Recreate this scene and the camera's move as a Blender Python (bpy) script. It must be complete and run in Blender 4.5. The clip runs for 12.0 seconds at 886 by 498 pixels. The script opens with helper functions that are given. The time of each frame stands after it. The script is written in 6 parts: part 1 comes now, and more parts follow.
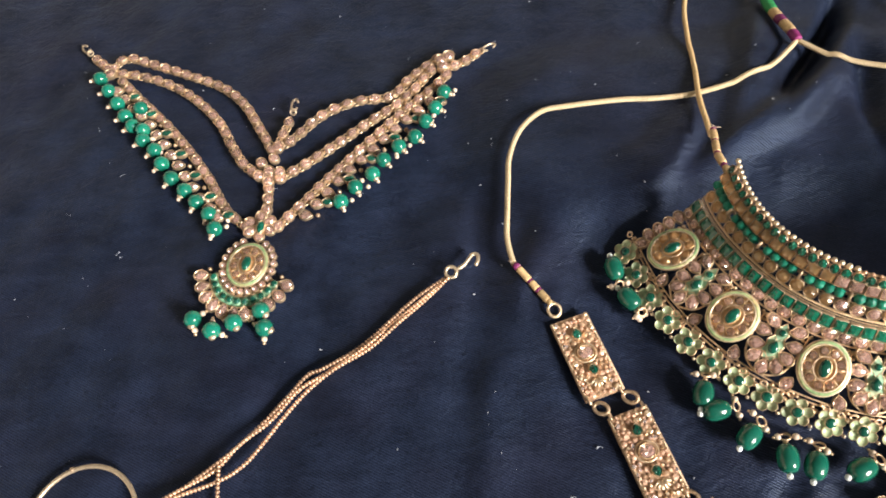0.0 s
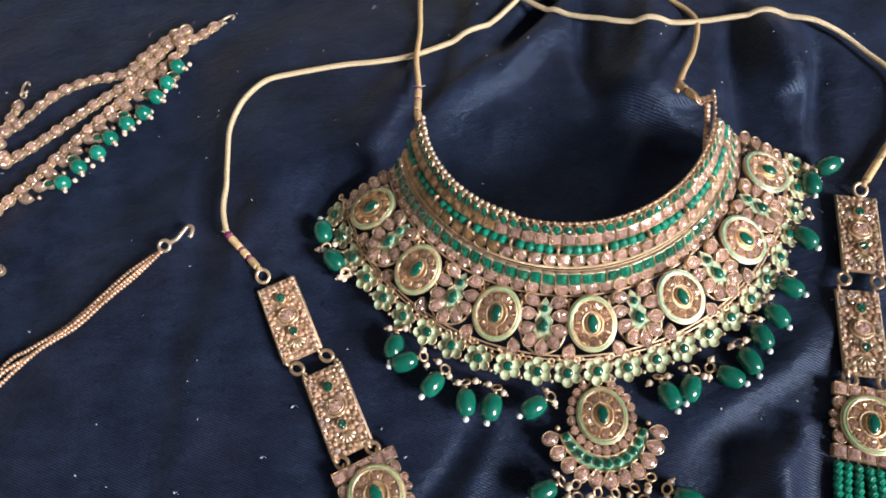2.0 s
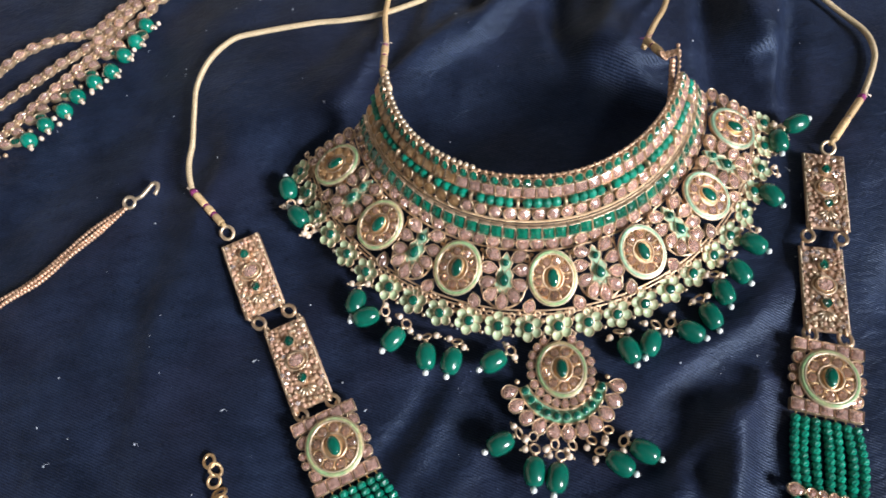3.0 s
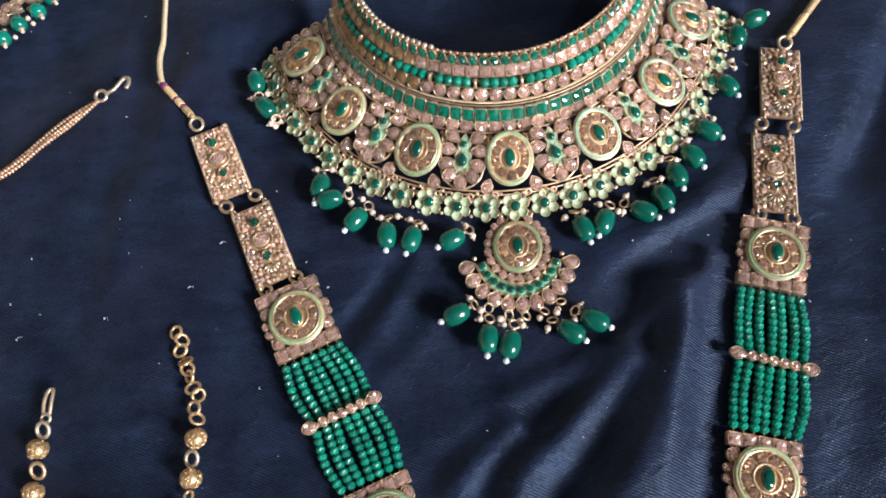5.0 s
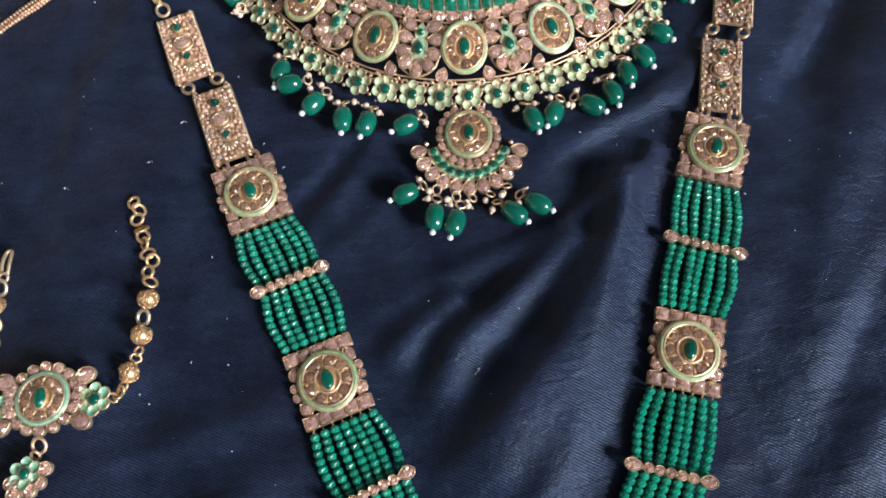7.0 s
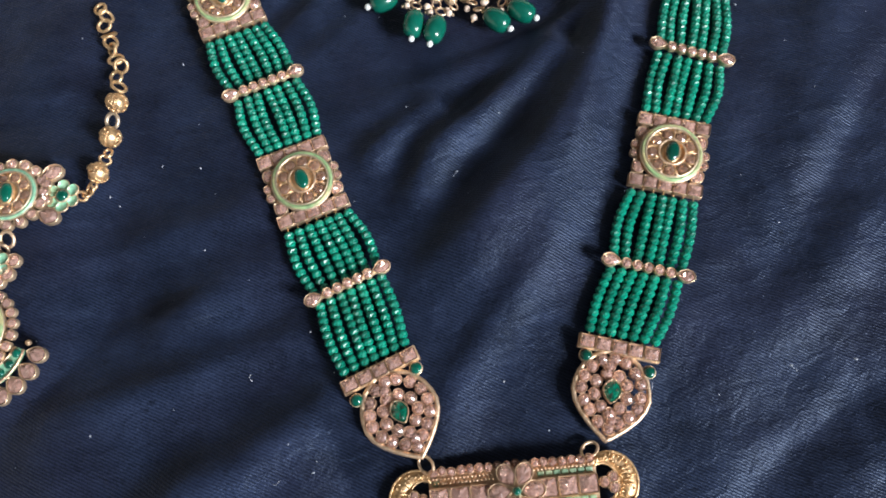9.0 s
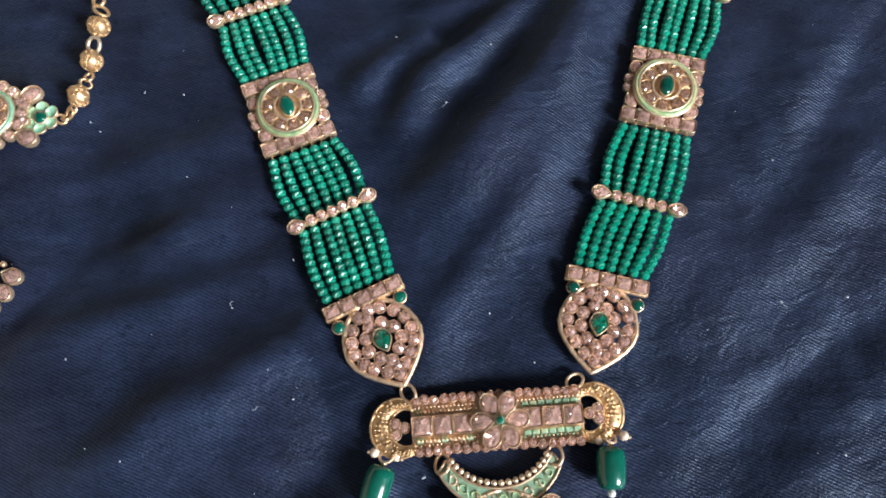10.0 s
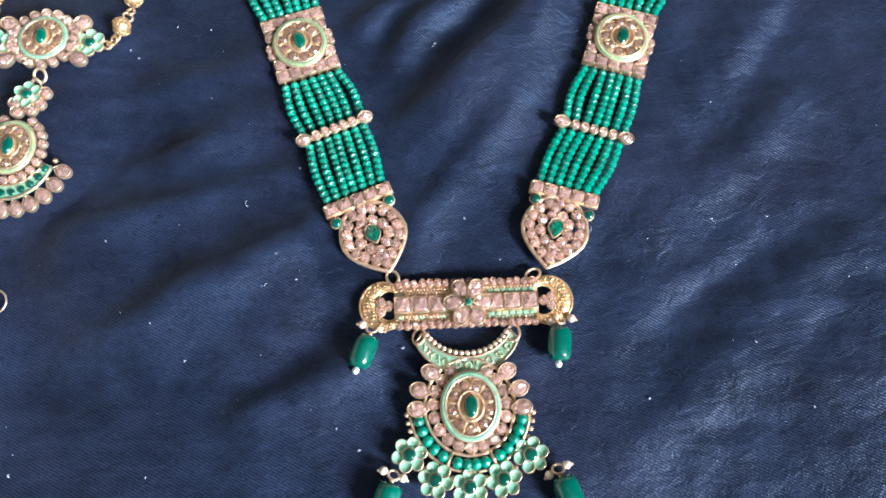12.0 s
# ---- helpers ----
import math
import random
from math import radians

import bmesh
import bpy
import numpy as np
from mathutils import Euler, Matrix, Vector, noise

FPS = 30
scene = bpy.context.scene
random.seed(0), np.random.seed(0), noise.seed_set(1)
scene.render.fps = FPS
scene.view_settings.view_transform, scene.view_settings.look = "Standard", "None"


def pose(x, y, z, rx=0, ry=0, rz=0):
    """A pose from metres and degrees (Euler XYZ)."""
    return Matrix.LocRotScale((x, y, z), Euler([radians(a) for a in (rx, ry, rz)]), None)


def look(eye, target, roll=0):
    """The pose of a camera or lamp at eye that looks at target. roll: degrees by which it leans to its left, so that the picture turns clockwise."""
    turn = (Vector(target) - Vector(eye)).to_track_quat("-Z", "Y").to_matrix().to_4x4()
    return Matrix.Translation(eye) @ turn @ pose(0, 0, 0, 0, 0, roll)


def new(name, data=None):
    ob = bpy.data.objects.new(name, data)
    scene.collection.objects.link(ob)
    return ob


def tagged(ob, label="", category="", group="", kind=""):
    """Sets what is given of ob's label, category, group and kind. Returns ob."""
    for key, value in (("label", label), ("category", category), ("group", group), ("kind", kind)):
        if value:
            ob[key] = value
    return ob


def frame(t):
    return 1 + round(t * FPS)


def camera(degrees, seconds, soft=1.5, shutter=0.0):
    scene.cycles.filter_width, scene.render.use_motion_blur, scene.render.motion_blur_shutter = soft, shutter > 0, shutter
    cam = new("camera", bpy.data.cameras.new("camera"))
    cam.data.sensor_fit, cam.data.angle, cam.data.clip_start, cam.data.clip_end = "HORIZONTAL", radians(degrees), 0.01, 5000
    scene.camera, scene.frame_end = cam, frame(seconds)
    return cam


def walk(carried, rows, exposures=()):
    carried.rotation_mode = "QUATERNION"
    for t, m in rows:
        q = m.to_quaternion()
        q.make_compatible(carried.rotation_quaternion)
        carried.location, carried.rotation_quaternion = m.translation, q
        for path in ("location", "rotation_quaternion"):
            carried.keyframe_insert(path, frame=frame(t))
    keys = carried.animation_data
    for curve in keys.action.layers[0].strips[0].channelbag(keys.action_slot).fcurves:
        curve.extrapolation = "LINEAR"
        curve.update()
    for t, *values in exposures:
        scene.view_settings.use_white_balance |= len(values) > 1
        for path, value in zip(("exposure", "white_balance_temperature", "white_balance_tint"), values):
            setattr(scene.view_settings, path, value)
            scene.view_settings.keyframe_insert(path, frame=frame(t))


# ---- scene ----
cam = camera(65.32, 12.0, 1.85)
PATH = [
    (0, (-0.15553, -0.02948, 0.27126), (-0.16479, 0.06259, 0.09395), -9.85),
    (0.5, (-0.12198, -0.02925, 0.27214), (-0.12757, 0.06374, 0.09516), -9.45),
    (1, (-0.09214, -0.03321, 0.26814), (-0.09463, 0.05706, 0.08968), -8.96),
    (1.5, (-0.06541, -0.03913, 0.26528), (-0.06549, 0.04983, 0.08616), -8.52),
    (2, (-0.04983, -0.04797, 0.26301), (-0.04913, 0.03887, 0.08285), -8.02),
    (2.5, (-0.04434, -0.05374, 0.26119), (-0.04479, 0.03132, 0.08018), -8.24),
    (3, (-0.03654, -0.06047, 0.25617), (-0.03678, 0.02290, 0.07437), -8.38),
    (3.2, (-0.03648, -0.06419, 0.25532), (-0.03624, 0.01910, 0.07349), -8.17),
    (4.8, (-0.02777, -0.09638, 0.24877), (-0.02768, -0.01678, 0.06529), -8.03),
    (5, (-0.02720, -0.09985, 0.24700), (-0.02794, -0.02164, 0.06293), -8.53),
    (5.5, (-0.02611, -0.10869, 0.24403), (-0.02663, -0.03293, 0.05894), -7.82),
    (6, (-0.02120, -0.11708, 0.24209), (-0.02025, -0.04393, 0.05595), -6.33),
    (6.5, (-0.01816, -0.12749, 0.24152), (-0.01693, -0.05479, 0.05520), -5.34),
    (7, (-0.01549, -0.13867, 0.24090), (-0.01476, -0.06651, 0.05438), -5.25),
    (7.5, (-0.01249, -0.15049, 0.23750), (-0.01238, -0.07991, 0.05036), -5.47),
    (7.7, (-0.01387, -0.15537, 0.23470), (-0.01363, -0.08786, 0.04644), -5.45),
    (9.3, (-0.01491, -0.18862, 0.21735), (-0.01364, -0.13248, 0.02540), -4.03),
    (9.5, (-0.01391, -0.19148, 0.21574), (-0.01248, -0.13616, 0.02355), -3.79),
    (10, (-0.01405, -0.20065, 0.21015), (-0.01149, -0.14662, 0.01760), -1.61),
    (10.5, (-0.01258, -0.21383, 0.21056), (-0.01047, -0.16130, 0.01759), -2.08),
    (11, (-0.01260, -0.22484, 0.21184), (-0.01028, -0.17260, 0.01880), -0.90),
    (11.5, (-0.00970, -0.23505, 0.22361), (-0.00666, -0.17920, 0.03159), 0.01),
    (12, (-0.01049, -0.24352, 0.23872), (-0.00743, -0.18806, 0.04659), 0.89),
]
EXPOSURES = [(0, 0.24, 7150, 12), (1.5, -0.02, 6600, 12), (3.0, -0.14, 6200, 12), (5.0, -0.14, 6100, 12), (6.5, -0.24, 6200, 12), (7.5, -0.24, 6200, 12), (10.0, 0.00, 6150, 11), (10.5, 0.10, 6100, 10), (11.0, 0.43, 6000, 9), (12.0, 0.58, 5720, 9)]
walk(cam, [(t, look(eye, target, roll)) for t, eye, target, roll in PATH], EXPOSURES)

# ---- world, window light ----
world = bpy.data.worlds.new("sky")
scene.world = world
world.use_nodes = True
wn = world.node_tree.nodes
sky = wn.new("ShaderNodeTexSky")
sky.sky_type, sky.sun_disc = "NISHITA", False
sky.sun_elevation, sky.sun_rotation = radians(32), radians(60)
wn["Background"].inputs["Strength"].default_value = 0.12
world.node_tree.links.new(sky.outputs["Color"], wn["Background"].inputs["Color"])


def area_lamp(name, m, width, height, watts, colour):
    data = bpy.data.lights.new(name, "AREA")
    data.shape, data.size, data.size_y, data.energy, data.color = "RECTANGLE", width, height, watts, colour
    ob = new(name, data)
    ob.matrix_world = m
    return tagged(ob, "daylight falling through the window opening", "daylight")


area_lamp("window_daylight", look((2.64, -2.30, 1.98), (0.0, -0.02, 0.0)), 1.08, 1.4, 480.0, (0.98, 0.985, 1.0))

# ---- materials ----


def mat(name, colour, rough=0.4, metal=0.0, vary=0.12, noise_scale=900.0, bump=0.0, bump_scale=1500.0, coat=0.0,
        second=None, second_scale=160.0, second_amount=0.5, spec=0.5, rough_vary=0.1, each=0.25):
    """A node material: base colour with per-object and fine variation, patches of a second colour, relief."""
    m = bpy.data.materials.new(name)
    m.use_nodes = True
    n, k = m.node_tree.nodes, m.node_tree.links
    b = n["Principled BSDF"]
    b.inputs["Metallic"].default_value = metal
    b.inputs["Coat Weight"].default_value = coat
    b.inputs["Coat Roughness"].default_value = 0.05
    b.inputs["Specular IOR Level"].default_value = spec
    geo = n.new("ShaderNodeNewGeometry")
    fine = n.new("ShaderNodeTexNoise")
    fine.inputs["Scale"].default_value, fine.inputs["Detail"].default_value = noise_scale, 4
    k.new(geo.outputs["Position"], fine.inputs["Vector"])
    info = n.new("ShaderNodeObjectInfo")
    base = n.new("ShaderNodeRGB")
    base.outputs[0].default_value = (*colour, 1)
    out = base.outputs[0]
    if second:
        big = n.new("ShaderNodeTexNoise")
        big.inputs["Scale"].default_value, big.inputs["Detail"].default_value = second_scale, 3
        k.new(geo.outputs["Position"], big.inputs["Vector"])
        ramp = n.new("ShaderNodeMapRange")
        ramp.inputs["From Min"].default_value, ramp.inputs["From Max"].default_value = 0.45, 0.68
        ramp.inputs["To Max"].default_value = second_amount
        k.new(big.outputs["Fac"], ramp.inputs["Value"])
        mix = n.new("ShaderNodeMix")
        mix.data_type = "RGBA"
        mix.inputs[7].default_value = (*second, 1)
        k.new(ramp.outputs["Result"], mix.inputs[0])
        k.new(out, mix.inputs[6])
        out = mix.outputs[2]
    hsv = n.new("ShaderNodeHueSaturation")
    k.new(out, hsv.inputs["Color"])
    v1 = n.new("ShaderNodeMapRange")
    v1.inputs["To Min"].default_value, v1.inputs["To Max"].default_value = 1 - each, 1 + each
    k.new(info.outputs["Random"], v1.inputs["Value"])
    v2 = n.new("ShaderNodeMapRange")
    v2.inputs["From Min"].default_value, v2.inputs["From Max"].default_value = 0.3, 0.7
    v2.inputs["To Min"].default_value, v2.inputs["To Max"].default_value = 1 - vary, 1 + vary
    k.new(fine.outputs["Fac"], v2.inputs["Value"])
    mul = n.new("ShaderNodeMath")
    mul.operation = "MULTIPLY"
    k.new(v1.outputs["Result"], mul.inputs[0])
    k.new(v2.outputs["Result"], mul.inputs[1])
    k.new(mul.outputs[0], hsv.inputs["Value"])
    k.new(hsv.outputs["Color"], b.inputs["Base Color"])
    r = n.new("ShaderNodeMapRange")
    r.inputs["From Min"].default_value, r.inputs["From Max"].default_value = 0.3, 0.7
    r.inputs["To Min"].default_value, r.inputs["To Max"].default_value = max(rough - rough_vary, 0.02), rough + rough_vary
    k.new(fine.outputs["Fac"], r.inputs["Value"])
    k.new(r.outputs["Result"], b.inputs["Roughness"])
    if bump:
        rough_noise = n.new("ShaderNodeTexNoise")
        rough_noise.inputs["Scale"].default_value, rough_noise.inputs["Detail"].default_value = bump_scale, 3
        k.new(geo.outputs["Position"], rough_noise.inputs["Vector"])
        bm = n.new("ShaderNodeBump")
        bm.inputs["Strength"].default_value, bm.inputs["Distance"].default_value = bump, 0.0004
        k.new(rough_noise.outputs["Fac"], bm.inputs["Height"])
        k.new(bm.outputs["Normal"], b.inputs["Normal"])
    return m


GOLD = mat("antique_gold", (0.65, 0.475, 0.320), 0.45, 0.80, 0.2, 1400, 0.35, 1800, second=(0.52, 0.33, 0.18), second_amount=0.6, second_scale=420)
BRIGHT_GOLD = mat("bright_gold", (0.75, 0.560, 0.365), 0.42, 0.80, 0.15, 1400, 0.2, 2200)
YELLOW_GOLD = mat("yellow_gold", (0.74, 0.505, 0.270), 0.42, 0.80, 0.2, 1400, 0.3, 1800, second=(0.56, 0.35, 0.18), second_amount=0.6, second_scale=420)
PALE_GOLD = mat("pale_gold", (0.69, 0.55, 0.39), 0.42, 0.80, 0.15, 1400, 0.2, 2200)
ROSE_GOLD = mat("rose_gold", (0.64, 0.42, 0.28), 0.5, 0.70, 0.25, 1200, 0.4, 1500, second=(0.42, 0.25, 0.16), second_amount=0.6, second_scale=420)
PLATE = mat("rose_plate", (0.46, 0.30, 0.19), 0.5, 0.35, 0.3, 1200, 0.4, 1500, second=(0.34, 0.21, 0.13), second_amount=0.6, second_scale=420)
GRAIN = mat("rose_grain", (0.60, 0.375, 0.26), 0.48, 0.3, 0.3, 900, second=(0.70, 0.48, 0.35), second_amount=0.8, second_scale=700)
PINK = mat("champagne_glass", (0.87, 0.54, 0.450), 0.12, 0.0, 0.2, 700, coat=0.5, second=(0.62, 0.35, 0.25), second_scale=480, second_amount=0.7, each=0.20)
TOPAZ = mat("topaz_glass", (0.44, 0.265, 0.180), 0.12, 0.0, 0.2, 700, coat=0.5, second=(0.28, 0.15, 0.09), second_scale=480, second_amount=0.8, each=0.25)
FOIL = mat("rose_foil", (1.0, 0.83, 0.77), 0.17, 0.80, 0.2, 900, second=(0.62, 0.40, 0.28), second_scale=600, each=0.25)
GREEN = mat("emerald_glass", (0.002, 0.075, 0.047), 0.12, 0.0, 0.25, 500, coat=0.4, each=0.35, spec=0.5)
EMERALD = mat("bright_emerald_glass", (0.002, 0.105, 0.060), 0.12, 0.0, 0.25, 500, coat=0.5, each=0.45, spec=0.6)
BEAD_GREEN = mat("faceted_green_glass", (0.002, 0.186, 0.116), 0.36, 0.0, 0.12, 400, coat=0.04, each=0.3, spec=0.45)
DROP_GREEN = mat("glossy_green_bead", (0.003, 0.098, 0.064), 0.20, 0.0, 0.15, 250, 0.08, 600, coat=0.3, each=0.15, rough_vary=0.06)
TEAL_BEAD = mat("teal_glass_bead", (0.003, 0.165, 0.110), 0.18, 0.0, 0.15, 250, 0.05, 600, coat=0.4, each=0.2, rough_vary=0.05)
MINT = mat("mint_enamel", (0.27, 0.40, 0.19), 0.38, 0.1, 0.25, 600, 0.2, 1300, second=(0.50, 0.38, 0.19), second_scale=130, second_amount=1.0, coat=0.25)
PETAL = mat("pale_petal_enamel", (0.34, 0.42, 0.245), 0.40, 0.0, 0.25, 600, 0.2, 1300, second=(0.46, 0.42, 0.25), second_scale=320, second_amount=0.7, coat=0.25)
MINT_COOL = mat("cool_mint_enamel", (0.22, 0.46, 0.30), 0.34, 0.1, 0.25, 600, 0.2, 1300, second=(0.36, 0.46, 0.27), second_scale=280, second_amount=0.7, coat=0.25)
LEAF_MINT = mat("leaf_enamel", (0.27, 0.43, 0.28), 0.36, 0.1, 0.25, 600, 0.2, 1300, second=(0.42, 0.42, 0.24), second_scale=280, second_amount=0.7, coat=0.25)
PEARL = mat("cream_pearl", (0.74, 0.58, 0.45), 0.25, 0.0, 0.1, 700, coat=0.4, each=0.15)
WHITE_TIP = mat("clear_white_tip", (0.72, 0.76, 0.74), 0.12, 0.0, 0.1, 700, coat=0.6, each=0.1)
PURPLE = mat("magenta_thread", (0.22, 0.02, 0.12), 0.6, 0.0, 0.35, 2500, 0.6, 2600)
GREEN_THREAD = mat("green_thread", (0.02, 0.30, 0.09), 0.6, 0.0, 0.3, 2500, 0.6, 2600)
LINT = mat("white_lint", (0.34, 0.37, 0.42), 0.9, 0.0, 0.2, 2000)
PLASTER = mat("wall_paint", (0.12, 0.115, 0.11), 0.8, 0.0, 0.05, 40, second=(0.10, 0.095, 0.09), second_scale=2.0)
# pale warm paint for the added lower walls that bounce light
BOUNCE_PAINT = mat("cream_bounce_paint", (0.86, 0.78, 0.64), 0.8, 0.0, 0.05, 40, second=(0.80, 0.72, 0.58), second_scale=2.0)
WOOD = mat("window_paint", (0.7, 0.69, 0.66), 0.5, 0.0, 0.05, 60)


def clear_glass(m, clear, tint):
    """Lets part of the light through to the foil behind, under a glossy face."""
    n, k = m.node_tree.nodes, m.node_tree.links
    body, out = n["Principled BSDF"], n["Material Output"]
    see = n.new("ShaderNodeBsdfTransparent")
    see.inputs["Color"].default_value = (*tint, 1)
    mix = n.new("ShaderNodeMixShader")
    mix.inputs[0].default_value = clear
    k.new(body.outputs[0], mix.inputs[1])
    k.new(see.outputs[0], mix.inputs[2])
    shine = n.new("ShaderNodeBsdfGlossy")
    shine.inputs["Roughness"].default_value = 0.12
    edge = n.new("ShaderNodeFresnel")
    edge.inputs["IOR"].default_value = 1.8
    top = n.new("ShaderNodeMixShader")
    k.new(edge.outputs[0], top.inputs[0])
    k.new(mix.outputs[0], top.inputs[1])
    k.new(shine.outputs[0], top.inputs[2])
    k.new(top.outputs[0], out.inputs["Surface"])


clear_glass(PINK, 0.66, (1.0, 0.88, 0.80))
clear_glass(TOPAZ, 0.60, (0.95, 0.72, 0.54))


def backlit_glass():
    """Backlit copy of pink glass, amber glow put into its colour; translucent from behind."""
    m = mat("backlit_glass", (0.72, 0.44, 0.19), 0.14, 0.3, 0.2, 700, coat=0.4, second=(0.46, 0.24, 0.10), second_scale=480, second_amount=0.7, each=0.22)
    n, k = m.node_tree.nodes, m.node_tree.links
    glow = n.new("ShaderNodeBsdfTranslucent")
    glow.inputs["Color"].default_value = (1.0, 0.60, 0.26, 1)
    mix = n.new("ShaderNodeMixShader")
    mix.inputs[0].default_value = 0.62
    k.new(n["Principled BSDF"].outputs[0], mix.inputs[1])
    k.new(glow.outputs[0], mix.inputs[2])
    shine = n.new("ShaderNodeBsdfGlossy")
    shine.inputs["Roughness"].default_value = 0.22
    edge = n.new("ShaderNodeFresnel")
    edge.inputs["IOR"].default_value = 1.68
    top = n.new("ShaderNodeMixShader")
    k.new(edge.outputs[0], top.inputs[0])
    k.new(mix.outputs[0], top.inputs[1])
    k.new(shine.outputs[0], top.inputs[2])
    k.new(top.outputs[0], n["Material Output"].inputs["Surface"])
    return m


BACKLIT_GLASS = backlit_glass()


def cord_material(name, colour, second):
    """Twisted gold thread: fine slanted ridges along the cord."""
    m = mat(name, colour, 0.5, 0.2, 0.25, 2200, second=second, second_scale=500)
    n, k = m.node_tree.nodes, m.node_tree.links
    uv = n.new("ShaderNodeTexCoord")
    wave = n.new("ShaderNodeTexWave")
    wave.bands_direction = "DIAGONAL"
    wave.inputs["Scale"].default_value, wave.inputs["Distortion"].default_value = 520, 1.2
    k.new(uv.outputs["Object"], wave.inputs["Vector"])
    bump = n.new("ShaderNodeBump")
    bump.inputs["Strength"].default_value, bump.inputs["Distance"].default_value = 0.7, 0.0003
    k.new(wave.outputs["Fac"], bump.inputs["Height"])
    k.new(bump.outputs["Normal"], n["Principled BSDF"].inputs["Normal"])
    return m


CORD = cord_material("gold_thread", (0.68, 0.47, 0.24), (0.52, 0.33, 0.14))
PALE_CORD = cord_material("pale_gold_thread", (0.78, 0.61, 0.38), (0.64, 0.46, 0.24))


STAIN = (0.0141, -0.0642)


def cloth_material():
    """Navy satin with a fine twill, pale slubs and a soft sheen."""
    m = bpy.data.materials.new("navy_satin")
    m.use_nodes = True
    n, k = m.node_tree.nodes, m.node_tree.links
    b = n["Principled BSDF"]
    geo = n.new("ShaderNodeNewGeometry")
    turn = n.new("ShaderNodeMapping")
    turn.inputs["Rotation"].default_value = (0, 0, radians(28))
    k.new(geo.outputs["Position"], turn.inputs["Vector"])
    warp = n.new("ShaderNodeTexWave")
    warp.bands_direction = "Y"
    warp.inputs["Scale"].default_value, warp.inputs["Distortion"].default_value = 330, 1.1
    warp.inputs["Detail"].default_value, warp.inputs["Detail Scale"].default_value = 3, 2.5
    k.new(turn.outputs["Vector"], warp.inputs["Vector"])
    weft = n.new("ShaderNodeTexNoise")
    weft.inputs["Scale"].default_value, weft.inputs["Detail"].default_value = 1500, 2
    k.new(turn.outputs["Vector"], weft.inputs["Vector"])
    spread = n.new("ShaderNodeMapRange")
    spread.inputs["From Min"].default_value, spread.inputs["From Max"].default_value = 0.32, 0.68
    k.new(weft.outputs["Fac"], spread.inputs["Value"])
    weave = n.new("ShaderNodeMix")
    weave.inputs[0].default_value = 0.42
    k.new(warp.outputs["Fac"], weave.inputs[2])
    k.new(spread.outputs["Result"], weave.inputs[3])
    slub = n.new("ShaderNodeTexNoise")
    slub.inputs["Scale"].default_value, slub.inputs["Detail"].default_value = 330, 2
    stretch = n.new("ShaderNodeMapping")
    stretch.inputs["Scale"].default_value = (0.55, 1.6, 1)
    stretch.inputs["Rotation"].default_value = (0, 0, radians(24))
    k.new(geo.outputs["Position"], stretch.inputs["Vector"])
    k.new(stretch.outputs["Vector"], slub.inputs["Vector"])
    pick = n.new("ShaderNodeMapRange")
    pick.inputs["From Min"].default_value, pick.inputs["From Max"].default_value = 0.62, 0.80
    k.new(slub.outputs["Fac"], pick.inputs["Value"])
    patch = n.new("ShaderNodeTexNoise")
    patch.inputs["Scale"].default_value, patch.inputs["Detail"].default_value = 42, 7
    patch.inputs["Roughness"].default_value = 0.62
    k.new(geo.outputs["Position"], patch.inputs["Vector"])
    mix = n.new("ShaderNodeMix")
    mix.data_type = "RGBA"
    mix.inputs[6].default_value, mix.inputs[7].default_value = (0.0043, 0.0062, 0.0140, 1), (0.0154, 0.0229, 0.0476, 1)
    blotch = n.new("ShaderNodeMapRange")
    blotch.inputs["From Min"].default_value, blotch.inputs["From Max"].default_value = 0.28, 0.72
    k.new(patch.outputs["Fac"], blotch.inputs["Value"])
    k.new(blotch.outputs["Result"], mix.inputs[0])
    mix2 = n.new("ShaderNodeMix")
    mix2.data_type = "RGBA"
    mix2.inputs[7].default_value = (0.015, 0.023, 0.045, 1)
    k.new(pick.outputs["Result"], mix2.inputs[0])
    k.new(mix.outputs[2], mix2.inputs[6])
    # small dark pits scattered at random, and a purple cast in places
    pit = n.new("ShaderNodeTexVoronoi")
    pit.inputs["Scale"].default_value = 200
    k.new(geo.outputs["Position"], pit.inputs["Vector"])
    hole = n.new("ShaderNodeMapRange")
    hole.inputs["From Min"].default_value, hole.inputs["From Max"].default_value = 0.14, 0.24
    hole.inputs["To Min"].default_value, hole.inputs["To Max"].default_value = 0.45, 0.0
    k.new(pit.outputs["Distance"], hole.inputs["Value"])
    here = n.new("ShaderNodeMath")
    here.operation = "GREATER_THAN"
    here.inputs[1].default_value = 0.48
    k.new(pit.outputs["Color"], here.inputs[0])
    some = n.new("ShaderNodeMath")
    some.operation = "MULTIPLY"
    k.new(hole.outputs["Result"], some.inputs[0])
    k.new(here.outputs[0], some.inputs[1])
    pitted = n.new("ShaderNodeMix")
    pitted.data_type = "RGBA"
    pitted.inputs[7].default_value = (0.0035, 0.0045, 0.009, 1)
    k.new(some.outputs[0], pitted.inputs[0])
    k.new(mix2.outputs[2], pitted.inputs[6])
    cast = n.new("ShaderNodeTexNoise")
    cast.inputs["Scale"].default_value, cast.inputs["Detail"].default_value = 17, 2
    k.new(geo.outputs["Position"], cast.inputs["Vector"])
    lilac = n.new("ShaderNodeMapRange")
    lilac.inputs["From Min"].default_value, lilac.inputs["From Max"].default_value = 0.45, 0.75
    lilac.inputs["To Max"].default_value = 0.45
    k.new(cast.outputs["Fac"], lilac.inputs["Value"])
    tinted = n.new("ShaderNodeMix")
